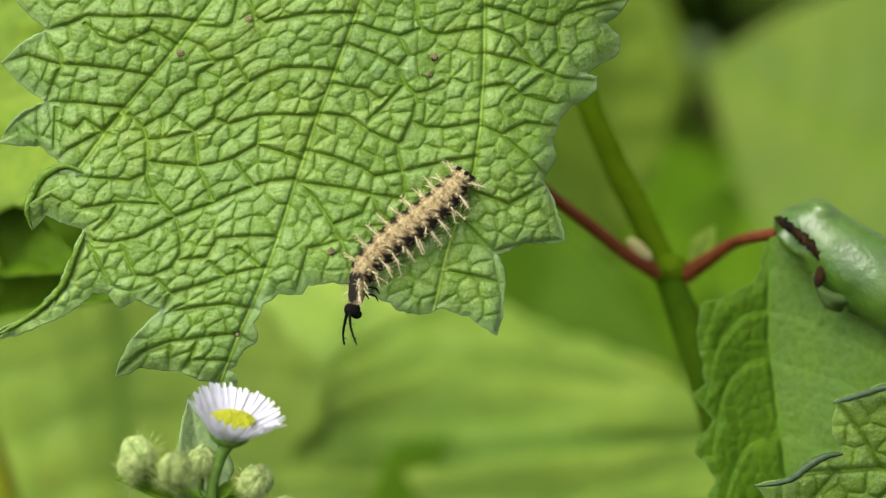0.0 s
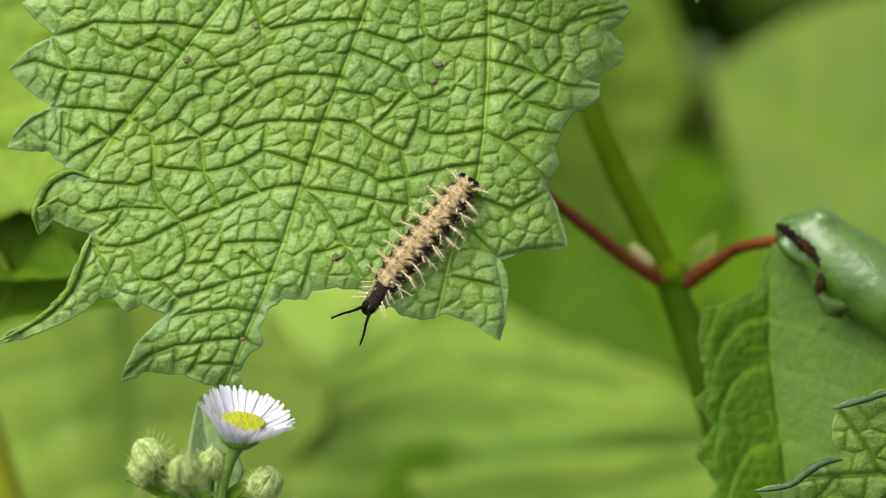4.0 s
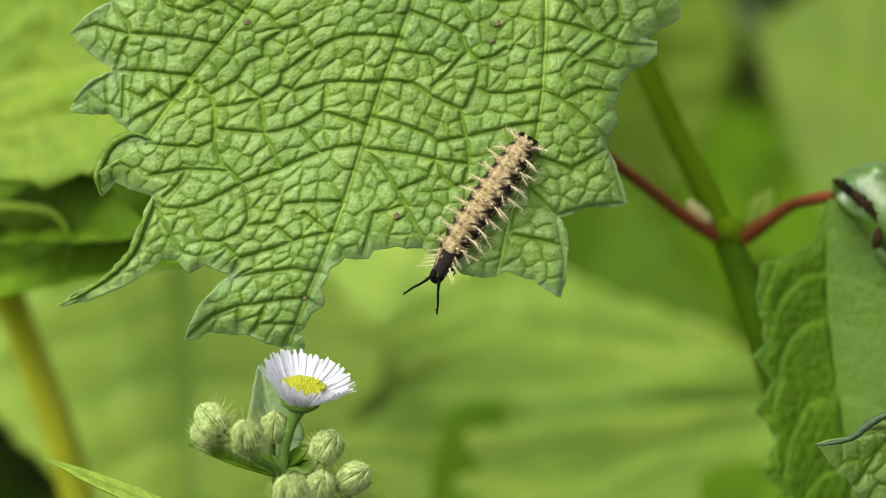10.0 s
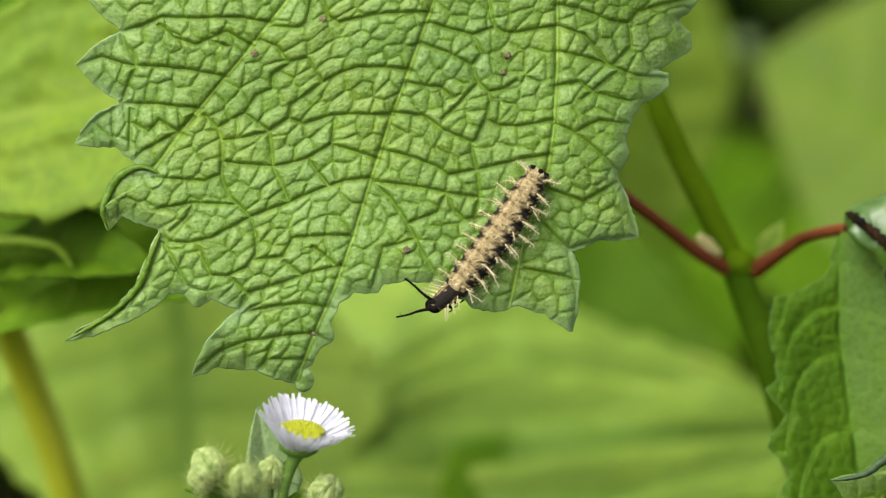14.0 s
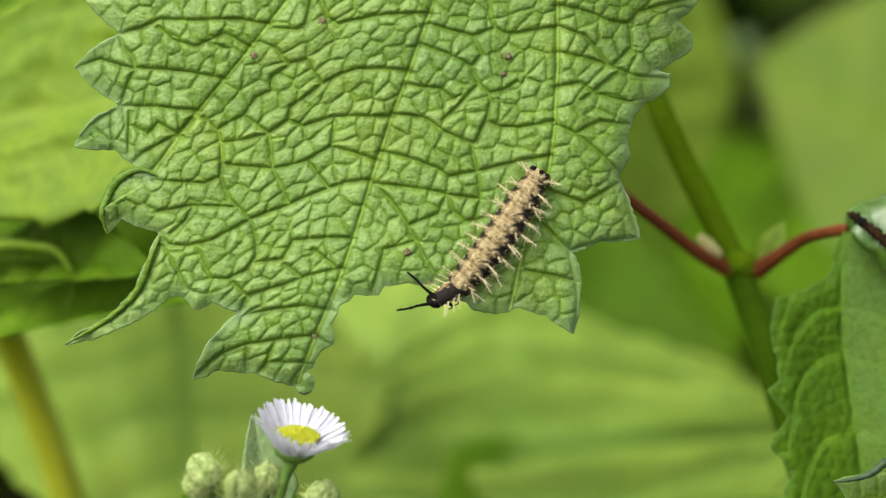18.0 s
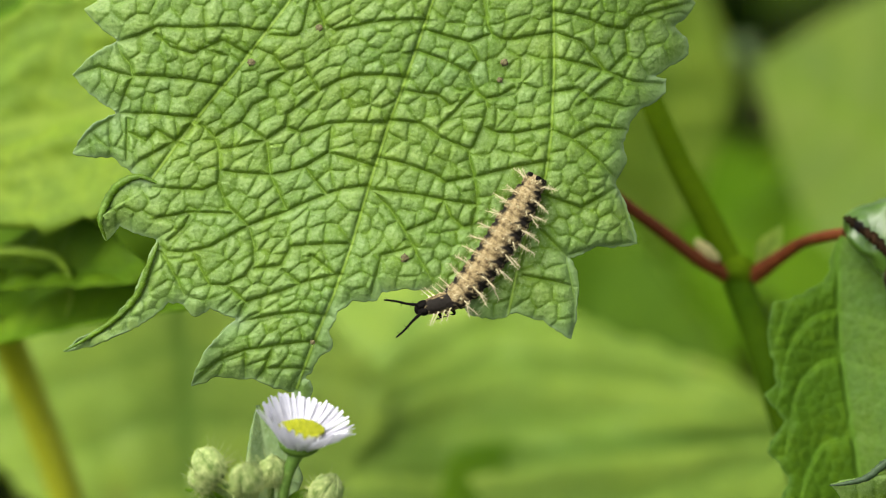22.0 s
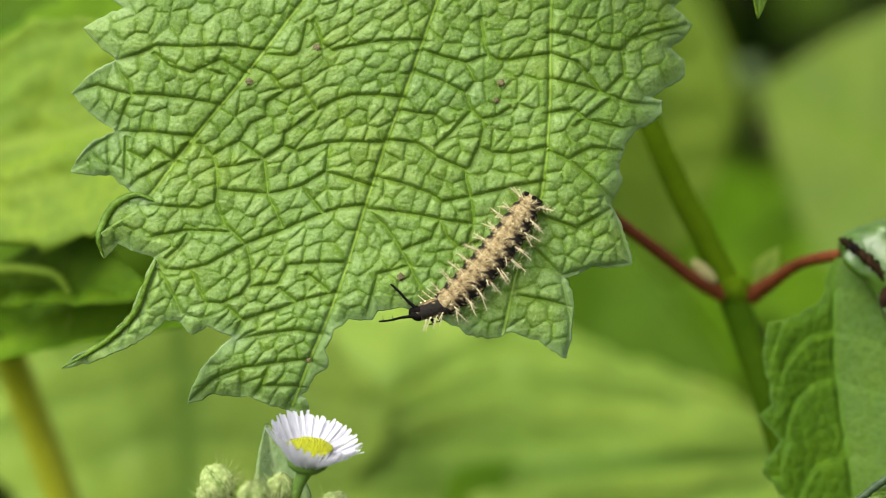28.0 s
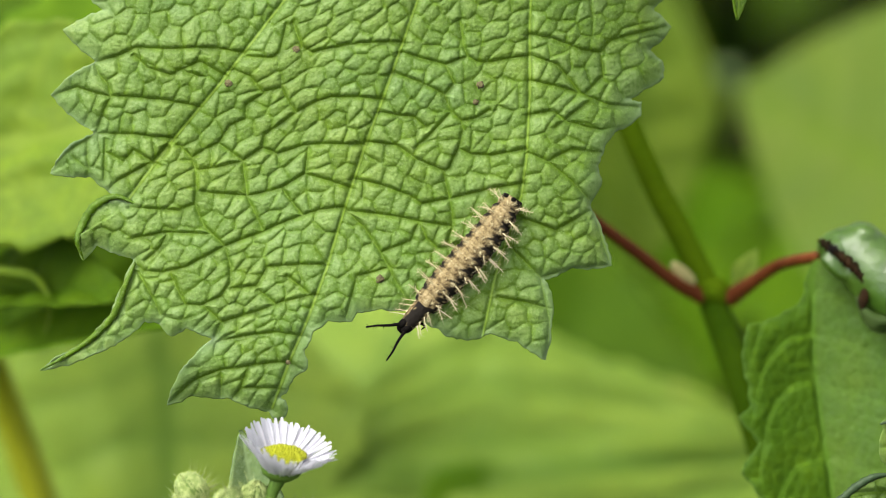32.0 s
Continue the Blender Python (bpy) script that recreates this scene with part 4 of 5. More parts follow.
def flower_head():
    centre = at(408, 747, 10.5)
    normal = (F3 @ Vector((0.08, 0.93, 0.36))).normalized()
    right = (F3 @ Vector((1, -0.06, 0)))
    right = (right - right.dot(normal) * normal).normalized()
    back = normal.cross(right)                    # away from the viewer and up
    o = Vector(origin_of(fleabane))
    turn = Matrix((right, back, normal)).transposed().to_4x4()
    frame_m = Matrix.Translation(centre - o) @ turn
    cup_v, cup_f = [], []
    for i, (r, h) in enumerate([(0.0008, -0.0038), (0.0019, -0.0033), (0.0029, -0.0025), (0.0031, -0.0017), (0.0028, -0.0008)]):
        for k in range(28):
            a = 2 * math.pi * k / 28
            w = 1 + 0.05 * math.sin(14 * a)
            cup_v.append(centre + right * (r * w * math.cos(a)) + back * (r * w * math.sin(a)) + normal * h)
    cup = part("flower_head", cup_v, grid_faces(5, 28, True), M_DOWNY, fleabane, "open flower head with white rays and yellow disc")
    disc = []
    rng = random.Random(4)
    for i in range(190):
        r = 0.0034 * math.sqrt((i + 0.5) / 190)
        a = i * 2.39996
        c = centre + right * (r * math.cos(a)) + back * (r * math.sin(a)) + normal * (0.0009 * (1 - (r / 0.0036) ** 2) + 0.0001)
        s = 0.00026 * (0.8 + 0.5 * rng.random())
        disc.append(blob(c, right * s, back * s, normal * s * 1.2, 4, 6))
    part("disc", *join(*disc), M_DISC, cup, "yellow disc of tiny florets")
    meshes = [petal_mesh(0.0050 * k, 0.00066 * w) for k, w in ((1.0, 1.0), (0.92, 1.15), (1.06, 0.9))]
    for i in range(132):
        a = 2 * math.pi * (i + rng.uniform(-0.3, 0.3)) / 132
        b = math.sin(a)                                       # +1 at the far side
        lift = 24 + 7.5 * math.cos(2 * a) - 17 * math.cos(a) + (14.0 * b if b > 0 else -25.0 * b) + rng.uniform(-8, 8)
        m = frame_m @ Matrix.Rotation(a, 4, "Z") @ Matrix.Translation((0.0029 + rng.uniform(-0.0002, 0.0001), 0, -0.0010 + 0.0007 * b + rng.uniform(-0.0003, 0.0001))) @ Matrix.Rotation(-radians(lift), 4, "Y") @ Matrix.Rotation(radians(rng.uniform(-18, 18)), 4, "X")
        placed("petal", meshes[i % 3], cup, m)


def bud_meshes():
    """A bud: round core clothed in overlapping narrow bracts, pale tips closing over the top. Unit radius, opening along +Z."""
    core = mesh_of("bud", *blob((0, 0, 0), Vector((0.99, 0, 0)), Vector((0, 0.99, 0)), Vector((0, 0, 0.93)), 12, 18, 0.03), M_DOWNY)
    verts, faces = [], []
    for ring, (n, start, end) in enumerate(((26, -0.9, 0.80), (24, -0.7, 1.20), (18, 0.1, 1.50))):
        for k in range(n):
            a0 = 2 * math.pi * (k + 0.5 * ring) / n
            o = len(verts)
            for i in range(6):
                t = i / 5
                th = math.pi / 2 - (start + (end - start) * t)
                rad = 1.0 + 0.035 * ring
                w = 0.074 * (1 - 0.7 * t) + 0.010
                for q in (-1, 0, 1):
                    a = a0 + q * w / max(math.sin(th), 0.3)
                    rr = rad + (0.09 if q == 0 else 0) + (0.16 + 0.14 * math.sin(9.0 * k + ring)) * t * t
                    verts.append((rr * math.sin(th) * math.cos(a), rr * math.sin(th) * math.sin(a), 0.92 * rr * math.cos(th)))
            faces.extend(tuple(j + o for j in f) for f in grid_faces(6, 3))
    return core, mesh_of("involucre", verts, faces, M_BUD)


def hair(p, d, length, width=0.00004):
    d = d.normalized()
    s = d.cross(Vector((0.3, 0.9, 0.2))).normalized()
    b = s.cross(d)
    e = p + d * length
    return [p + s * width, p - s * width * 0.5 + b * width * 0.8, p - s * width * 0.5 - b * width * 0.8, e], [(0, 1, 3), (1, 2, 3), (2, 0, 3)]


def fleabane_parts():
    o = Vector(origin_of(fleabane))
    rng = random.Random(9)
    joint = at(372, 905, 9)
    stalk = part("stem", *tube([fleabane_foot, at(345, 2000, 0), at(352, 1200, 5), joint], [0.0020, 0.0018, 0.0016, 0.0014], 10, 8), M_DOWNY, fleabane, "hairy green stem")
    part("stalk", *tube([joint, at(378, 850, 9.5), at(392, 805, 10), at(402, 784, 10.2)], [0.0010, 0.0008, 0.0009, 0.0012], 10), M_DOWNY, fleabane)
    flower_head()
    core, bracts = bud_meshes()
    hairs = []
    buds = [(248, 808, 10, 29, (-0.55, 0.75, 0.1)), (311, 836, 14, 30, (-0.1, 0.75, 0.65)), (358, 822, 6, 26, (0.1, 0.9, 0.3)), (450, 858, 8, 29, (0.5, 0.8, 0.1)),
            (497, 912, 8, 29, (0.75, 0.5, 0.2)), (388, 940, 16, 33, (-0.1, 0.8, 0.6)), (440, 930, 10, 27, (0.2, 0.9, 0.3)), (236, 832, 7, 23, (-0.7, 0.5, 0.2))]
    for x, y, z, r, d in buds:
        c = at(x, y, z + 3)
        n = (F3 @ Vector(d)).normalized()
        r = r * U * 0.86
        turn = n.to_track_quat("Z", "Y").to_matrix().to_4x4()
        b = placed("bud", core, fleabane, Matrix.Translation(c - o) @ turn @ Matrix.Diagonal((r, r, r * 1.22, 1)), "closed hairy pale green bud")
        placed("involucre", bracts, b, Matrix.Identity(4))
        foot = c - n * r * 0.9
        part("stalk", *tube([foot, foot - n * r * 0.9 + (joint - foot) * 0.15, foot + (joint - foot) * 0.6, joint], [0.00055, 0.0004, 0.0005, 0.0007], 8), M_DOWNY, fleabane)
        for k in range(210):
            v = Vector((rng.gauss(0, 1), rng.gauss(0, 1), rng.gauss(0, 1) - 0.5)).normalized()
            v = (turn @ v)
            hairs.append(hair(c + v * r, v + Vector((0, 0, 0.3)), 0.0024 * rng.uniform(0.3, 1.4), 0.00005))
    for k in range(60):
        p = at(rng.uniform(380, 398), rng.uniform(800, 890), 7.5)
        hairs.append(hair(p, F3 @ Vector((rng.uniform(-1, 1), rng.uniform(-0.2, 0.6), rng.uniform(0, 1))), 0.001))
    tagged(part("hairs", *join(*hairs), M_PALEBUD, fleabane, "fine white hairs"), kind="stuff")
    blade(fleabane, at(372, 905, -4), at(338, 700, -3), 0.0085, F3 @ Vector((0.1, 0.45, 1)), M_GREY, "leaf", "small downy grey-green leaf", teeth=3, depth=0.05, ns=30, nw=11, fold=0.5, peak=0.3)
    blade(fleabane, at(240, 990, 4), at(-58, 880, 2), 0.0038, F3 @ Vector((0.1, 0.8, 0.6)), M_BRIGHT, "leaf", "narrow green leaf", teeth=2, depth=0.03, ns=30, nw=9, sag=-0.05)
    part("leaf_stalk", *tube([at(240, 990, 4), at(300, 1080, 4), at(351, 1190, 5)], [0.0006, 0.0008], 6), M_DOWNY, fleabane)
    for bx, by, tx, ty in ((360, 900, 268, 842), (370, 905, 330, 862), (376, 900, 440, 878), (378, 890, 420, 845), (368, 905, 205, 838)):
        blade(fleabane, at(bx, by, 9), at(tx, ty, 8), 0.0022, F3 @ Vector((0, 0.6, 0.8)), M_MID, "bract", teeth=2, ns=16, nw=7, fold=0.4)


fleabane_parts()


# ---- caterpillar -----------------------------------------------------------------------
# Its own space is the sheet: x right, y up, z off the leaf.
cat_at = Vector(((822 - 784) * U, (441 - 300) * U, 0.0))
caterpillar = thing("caterpillar", (0, 0, 0), "tan caterpillar with branched cream spines and black head", "caterpillar", m=F @ Matrix.Translation(cat_at))


def spine_mesh(length, seed):
    """Branched spine along +Z: a tapering shaft on a pale wart, beset with stiff bristles."""
    rng = random.Random(seed)
    tip = Vector((0.07 * length, 0.04 * length, length))
    shaft = tube([Vector((0, 0, -0.10 * length)), Vector((0.01 * length, 0, 0.10 * length)), tip * 0.55, tip], [0.00024, 0.00009, 0.00006, 0.00002], 6, 4)
    pieces = [shaft]
    for k in range(13):
        t = 0.22 + 0.058 * k
        g = 2.4 * k + rng.uniform(-0.4, 0.4)
        out = Vector((math.cos(g), math.sin(g), rng.uniform(0.05, 0.7)))
        pieces.append(hair(tip * t, out, length * rng.uniform(0.32, 0.60) * (1.15 - 0.5 * t), 0.000034))
    return mesh_of("spine", *join(*pieces), M_SPINE, False)


def segment_mesh(radius, length, flat=0.86, mark=1.0, fore=0.0):
    """One ring of the body: swollen in the middle, wrinkled; black marks on the flanks."""
    verts, marks = [], []
    nu, nv = 15, 40
    for i in range(nu):
        s = 2 * i / (nu - 1) - 1
        r = radius * (0.84 + 0.18 * math.sqrt(max(0.0, 1 - abs(s) ** 2.2)) + 0.020 * math.cos(12.5 * s))
        if fore:
            r *= 1 - 0.16 * s
        for k in range(nv):
            a = 2 * math.pi * k / nv
            n = 1 + 0.035 * noise.noise(Vector((math.cos(a) * 2, math.sin(a) * 2, s * 2.2 + radius * 3000)))
            verts.append((r * n * math.sin(a), s * length * 0.60, r * n * flat * math.cos(a)))
            deg = math.degrees(math.remainder(a, 2 * math.pi))
            gate = lambda v, lo, hi, soft_: max(0.0, min(1.0, (v - lo) / soft_ + 0.5)) * max(0.0, min(1.0, (hi - v) / soft_ + 0.5))
            rag = noise.noise(Vector((math.sin(a) * 4, math.cos(a) * 4, s * 3 + radius * 9000)))
            m = gate(deg, 30 + 10 * rag, 74, 6) * gate(abs(s) + 0.3 * rag, 0.44, 9, 0.14)              # small black patches between the warts
            m += gate(deg, -104, -36 + 18 * rag, 8) * gate(abs(s) + 0.75 * rag, 0.40, 9, 0.2)         # broad black flank, broken by tan
            m += 0.8 * gate(abs(deg), 100, 200, 12) * (0.6 + rag)
            m += 0.45 * gate(abs(s), 0.86, 9, 0.2) * gate(abs(deg), 0, 40, 10) * (0.7 + 1.5 * rag)
            for place in (-84, -60, -36, 34, 56, 78):      # dark rings round the feet of the spines
                gap = math.hypot(math.remainder(a - radians(place), 2 * math.pi) * 1.15, s * 0.5)
                m += 0.5 * math.exp(-((gap - 0.16) / 0.06) ** 2)
            if fore:                               # black shield patch on the back, thinner marks beside it
                m = 0.5 * m + 2.0 * fore * gate(abs(deg + 14), -1, 46 + 30 * rag, 8) * gate(s + 0.25 * rag, -0.66, 0.86, 0.16)
            marks.append(max(0.0, min(1.0, mark * m)))
    me = mesh_of("segment", verts, grid_faces(nu, nv, True) + [tuple(range(nv)), tuple(range((nu - 1) * nv, nu * nv))[::-1]], M_CAT)
    at_ = me.attributes.new("mark", "FLOAT", "POINT")
    at_.data.foreach_set("value", np.array(marks, dtype=np.float32))
    return me


SEGMENTS = 10
SEG_RADII = [0.00175, 0.00212, 0.00236, 0.00248, 0.00254, 0.00256, 0.00250, 0.00242, 0.00228, 0.00204]
SEG_LENGTH = 0.00205
segments = []
spines = [spine_mesh(0.0025, 1), spine_mesh(0.0028, 2), spine_mesh(0.0021, 3)]
for i in range(SEGMENTS):
    rad = SEG_RADII[i]
    seg = placed("segment", segment_mesh(rad, SEG_LENGTH), caterpillar, Matrix.Identity(4))
    rng = random.Random(50 + i)
    for k, deg in enumerate((-108, -84, -60, -36, -14, 14, 34, 56, 78, 100)):
        a = radians(deg + rng.uniform(-6, 6))
        m = Matrix.Translation((rad * 0.97 * math.sin(a), rng.uniform(-0.0003, 0.0002), rad * 0.84 * math.cos(a))) @ Matrix.Rotation(a, 4, "Y") @ Matrix.Rotation(radians(rng.uniform(-28, 12) - (25 if i == 0 else 0) * -1), 4, "X") @ Matrix.Rotation(rng.uniform(0, 6.28), 4, "Z")
        placed("spine", spines[(i + k) % 3], seg, m @ Matrix.Scale(rng.uniform(0.70, 1.05) * (0.55 if abs(deg) < 20 else 0.74 if abs(deg) < 40 else 1.0), 4))
    segments.append(seg)
for sx in (-0.00062, 0.00062):
    part("anal_spot", *blob(Vector((sx, -0.00095, 0.00125)), Vector((0.00042, 0, 0)), Vector((0, 0.00032, -0.0001)), Vector((0, 0.0002, 0.0003)), 8, 10), M_BLACK, segments[0], "round black spot on the tail")

# black shield behind the head, with tan flanks
collar = placed("collar", segment_mesh(0.00144, 0.0044, 0.9, 1.0, 1.6), caterpillar, Matrix.Identity(4), "spiny tan collar with a black shield patch")
for i, (deg, yy) in enumerate(((-95, -0.0008), (-70, 0.0009), (70, 0.0009), (95, -0.0008), (58, -0.0012), (-58, -0.0012), (-104, 0.0002), (104, 0.0002), (66, -0.0002), (-66, -0.0002), (80, 0.0016), (-80, 0.0016))):
    a = radians(deg)
    m = Matrix.Translation((0.0015 * math.sin(a), yy, 0.00135 * math.cos(a))) @ Matrix.Rotation(a, 4, "Y") @ Matrix.Rotation(radians(-30), 4, "X")
    placed("spine", spines[i % 3], collar, m @ Matrix.Scale(0.68 + 0.1 * (i % 3), 4))

head_v, head_f = join(blob((-0.00045, 0.0, 0), Vector((0.00072, 0, 0)), Vector((0, 0.00105, 0)), Vector((0, 0, 0.0011)), 12, 16), blob((0.00045, 0.0, 0), Vector((0.00072, 0, 0)), Vector((0, 0.00105, 0)), Vector((0, 0, 0.0011)), 12, 16),
                      blob((0, 0.0008, -0.0006), Vector((0.0008, 0, 0)), Vector((0, 0.0007, 0)), Vector((0, 0, 0.0008)), 10, 12))
head = placed("head", mesh_of("head", head_v, head_f, M_BLACK), caterpillar, Matrix.Identity(4), "glossy black head with two long horns")
for sx in (-1, 1):
    pts = [Vector((sx * 0.00055, 0.0003, 0.0006)), Vector((sx * 0.0013, 0.0020, 0.0010)), Vector((sx * 0.0023, 0.0037, 0.0011)), Vector((sx * 0.0029, 0.0051, 0.0009))]
    horn = [tube(pts, [0.00028, 0.00020, 0.00016, 0.00013], 8, 6)]
    for k in range(9):
        t = 0.15 + 0.09 * k
        p = pts[0].lerp(pts[3], t) + Vector((0, 0, 0.00028 * math.sin(math.pi * t)))
        horn.append(hair(p, Vector((math.cos(2.4 * k), 0.5, math.sin(2.4 * k))), 0.0008, 0.00008))
    part("horn", *join(*horn), M_BLACK, head, "long black spiny horn")
legs = []
for k in range(3):
    for sx in (-1, 1):
        legs.append(tube([Vector((sx * 0.0009, -0.001 + 0.0010 * k, -0.0012)), Vector((sx * 0.0016, -0.0012 + 0.0011 * k, -0.0022)), Vector((sx * 0.0014, -0.0004 + 0.0011 * k, -0.0030))], [0.00028, 0.00018, 0.00006], 6, 4))
part("legs", *join(*legs), M_BLACK, collar, "short dark true legs")

# bearing of the fore body: seconds, neck x, y, face x, y, heading of the horns, lean
CRAWL_A = [(0, 640, 482, 622, 555, -87, 70), (0.5, 639, 482, 617, 542, -83, 70), (1, 633, 479, 621, 554, -90, 70), (1.5, 625, 482, 620, 559, -102, 70),
           (2, 625, 486, 636, 556, -91, 0), (2.5, 651, 480, 646, 554, -128, 0), (3, 664, 485, 652, 540, -146, 0), (3.5, 672, 491, 644, 538, -133, 0),
           (5.5, 677, 496, 647, 540, -139, 0), (6, 683, 494, 647, 544, -160, 0), (7, 680, 501, 642, 549, -134, 0), (8, 679, 510, 638, 556, -128, 0)]
CRAWL_B = [(9, 684, 506, 640, 543, -148, 0), (10, 682, 509, 657, 555, -121, 0), (11, 670, 512, 639, 549, -149, 0), (12, 672, 512, 635, 550, -169, 0),
           (13, 685, 511, 645, 548, -156, 0), (14, 672, 515, 632, 547, -193, 0), (14.5, 683, 519, 641, 549, -133, 0), (16.5, 671, 517, 628, 545, -187, 0),
           (17, 673, 516, 621, 538, -144, 0), (17.5, 677, 512, 624, 528, -185, 0), (18, 675, 508, 632, 534, -196, 0), (19, 681, 517, 640, 542, -145, 0)]
CRAWL_C = [(19.5, 677, 514, 621, 542, -142, 0), (20, 676, 514, 615, 533, -189, 0), (20.5, 672, 513, 621, 529, -191, 0), (21, 671, 514, 625, 543, -185, 0),
           (21.5, 670, 516, 631, 546, -154, 0), (22, 671, 521, 613, 536, -163, 0), (22.5, 671, 522, 619, 534, -180, 0), (23, 675, 513, 617, 527, -213, 0),
           (24, 672, 514, 606, 519, -153, 0), (25, 666, 506, 608, 511, -160, 0), (25.5, 669, 505, 607, 515, -170, 0), (27.5, 665, 503, 607, 515, -190, 0)]
CRAWL_D = [(28, 662, 496, 612, 512, -198, 0), (28.5, 659, 495, 593, 515, -171, 0), (29, 658, 500, 600, 516, -172, 0), (29.5, 661, 497, 606, 513, -188, 0),
           (30, 661, 494, 614, 515, -202, 0), (30.5, 659, 493, 616, 517, -187, 0), (31, 660, 489, 626, 532, -144, 0), (31.5, 660, 495, 625, 536, -153, 0),
           (32, 666, 493, 628, 533, -149, 0)]
CRAWL = CRAWL_A + CRAWL_B + CRAWL_C + CRAWL_D


def body_line(n, h):
    """Points along the back from the tail to the neck, in the caterpillar's own space."""
    p0, n, h = Vector((824, 306)), Vector(n), Vector(h)
    span = (n - p0).length
    m0 = Vector((-0.50, 0.866)) * span
    m1 = ((n - p0).normalized() * 0.62 + (h - n).normalized() * 0.38).normalized() * span
    pts = []
    for i in range(SEGMENTS + 1):
        t = i / SEGMENTS
        pts.append((2 * t ** 3 - 3 * t * t + 1) * p0 + (t ** 3 - 2 * t * t + t) * m0 + (3 * t * t - 2 * t ** 3) * n + (t ** 3 - t * t) * m1)
    return pts


def own(p, z):
    return (p.x - 822) * U, (300 - p.y) * U, z


def caterpillar_motions():
    rows = [[] for _ in range(SEGMENTS + 2)]
    for t, nx, ny, hx, hy, yaw, lean in CRAWL:
        n, h = Vector((nx, ny)), Vector((hx, hy))
        pts = body_line(n, h)
        for i in range(SEGMENTS):
            c, d = (pts[i] + pts[i + 1]) * 0.5, pts[i + 1] - pts[i]
            rows[i].append((t, pose(*own(c, 0.0001 + SEG_RADII[i] * 0.9), 0, 20, math.degrees(math.atan2(-d.y, d.x)) - 90)))
        d = h - n
        c = n + d * 0.34
        rows[SEGMENTS].append((t, pose(*own(c, 0.0019), -6, 14 + 0.3 * lean + 24 * max(0.0, min(1.0, 3.2 - t)), math.degrees(math.atan2(-d.y, d.x)) - 90)))
        rows[SEGMENTS + 1].append((t, pose(*own(n + d * 0.90, 0.0017), -4, lean, yaw - 90)))
    for ob, r in zip(segments + [collar, head], rows):
        walk(ob, r)

# ---- plants farther back -----------------------------------------------------------------
def wild_plant(foot, label, stem_points, category="plant", name="wild_plant", radius=0.002, mat=M_STEM):
    foot = Vector(foot)
    foot.z = 0.0
    p = thing(name, foot, label, category)
    part("stem", *tube([foot] + stem_points, [radius * 1.4, radius], 8, 6), mat, p)
    return p


# pale broad leaf under the quilted one, and its neighbours
p1 = wild_plant(at(640, 3300, -200), "broad-leaved wild plant with bright yellow-green leaves, out of focus", [at(640, 2200, -170), at(560, 1100, -120)])
blade(p1, at(330, 820, -150), at(1420, 690, -170), 0.082, F3 @ Vector((0.05, 0.75, 0.66)), M_BRIGHT, label="large pale yellow-green leaf", ns=70, nw=61, ribs=6, crumple=0.028, relief=0.010, sag=0.10, roll=-0.03, ripple=0.012, teeth=14, depth=0.06, fold=0.05)
blade(p1, at(560, 1130, -150), at(1330, 960, -140), 0.05, F3 @ Vector((0.0, 0.7, 0.7)), M_BRIGHT, crumple=0.03, label="large pale yellow-green leaf", ns=60, nw=21, veins=6, relief=0.02, sag=0.12, teeth=12, depth=0.06)
blade(p1, at(200, 380, -165), at(230, 1050, -140), 0.082, F3 @ Vector((0.0, 0.72, 0.68)), M_BRIGHT, crumple=0.02, label="large pale green leaf with dark midrib", ns=60, nw=25, veins=6, relief=0.008, sag=0.05, teeth=12, depth=0.06, fold=0.04)
blade(p1, at(-300, 470, -205), at(60, 770, -195), 0.050, F3 @ Vector((0.0, 0.45, 0.9)), M_BRIGHT, crumple=0.02, label="pale green leaf", ns=50, nw=21, veins=6, relief=0.012, sag=0.05, teeth=10, depth=0.06)
part("leaf_stalk", *tube([at(560, 1110, -120), at(150, 1000, -200), at(-250, 620, -215), at(-300, 470, -205)], [0.0012, 0.001], 8), M_STEM, p1)
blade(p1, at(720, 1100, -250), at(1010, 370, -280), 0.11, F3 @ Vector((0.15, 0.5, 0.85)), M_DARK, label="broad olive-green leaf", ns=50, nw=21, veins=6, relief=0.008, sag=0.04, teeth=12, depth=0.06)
blade(p1, at(660, 960, -135), at(860, 770, -165), 0.022, F3 @ Vector((0.2, 0.3, 0.9)), M_MID, label="small green leaf", ns=30, nw=11)
blade(p1, at(440, 960, -200), at(690, 400, -235), 0.10, F3 @ Vector((0.0, 0.78, 0.62)), M_BRIGHT, label="large pale green leaf", ns=50, nw=31, veins=7, relief=0.006, fold=0.0, teeth=12, depth=0.06)
part("leaf_stalk", *tube([at(560, 1110, -120), at(480, 1020, -170), at(440, 960, -200)], [0.0012, 0.001], 8), M_STEM, p1)
blade(p1, at(1180, 1050, -125), at(1260, 890, -120), 0.022, F3 @ Vector((-0.2, 0.5, 0.8)), M_MID, label="olive-green leaf", ns=30, nw=11)
part("leaf_stalk", *tube([at(560, 1110, -120), at(640, 1040, -130), at(660, 960, -135)], [0.0009, 0.0006], 6), M_STEM, p1)
part("leaf_stalk", *tube([at(560, 1110, -120), at(900, 1120, -130), at(1180, 1050, -125)], [0.0009, 0.0006], 6), M_STEM, p1)
part("leaf_stalk", *tube([at(560, 1110, -120), at(430, 900, -150), at(330, 820, -170)], [0.0012, 0.001], 8), M_STEM, p1)
part("leaf_stalk", *tube([at(560, 1110, -120), at(380, 700, -190), at(200, 380, -165)], [0.0012, 0.001], 8), M_STEM, p1)

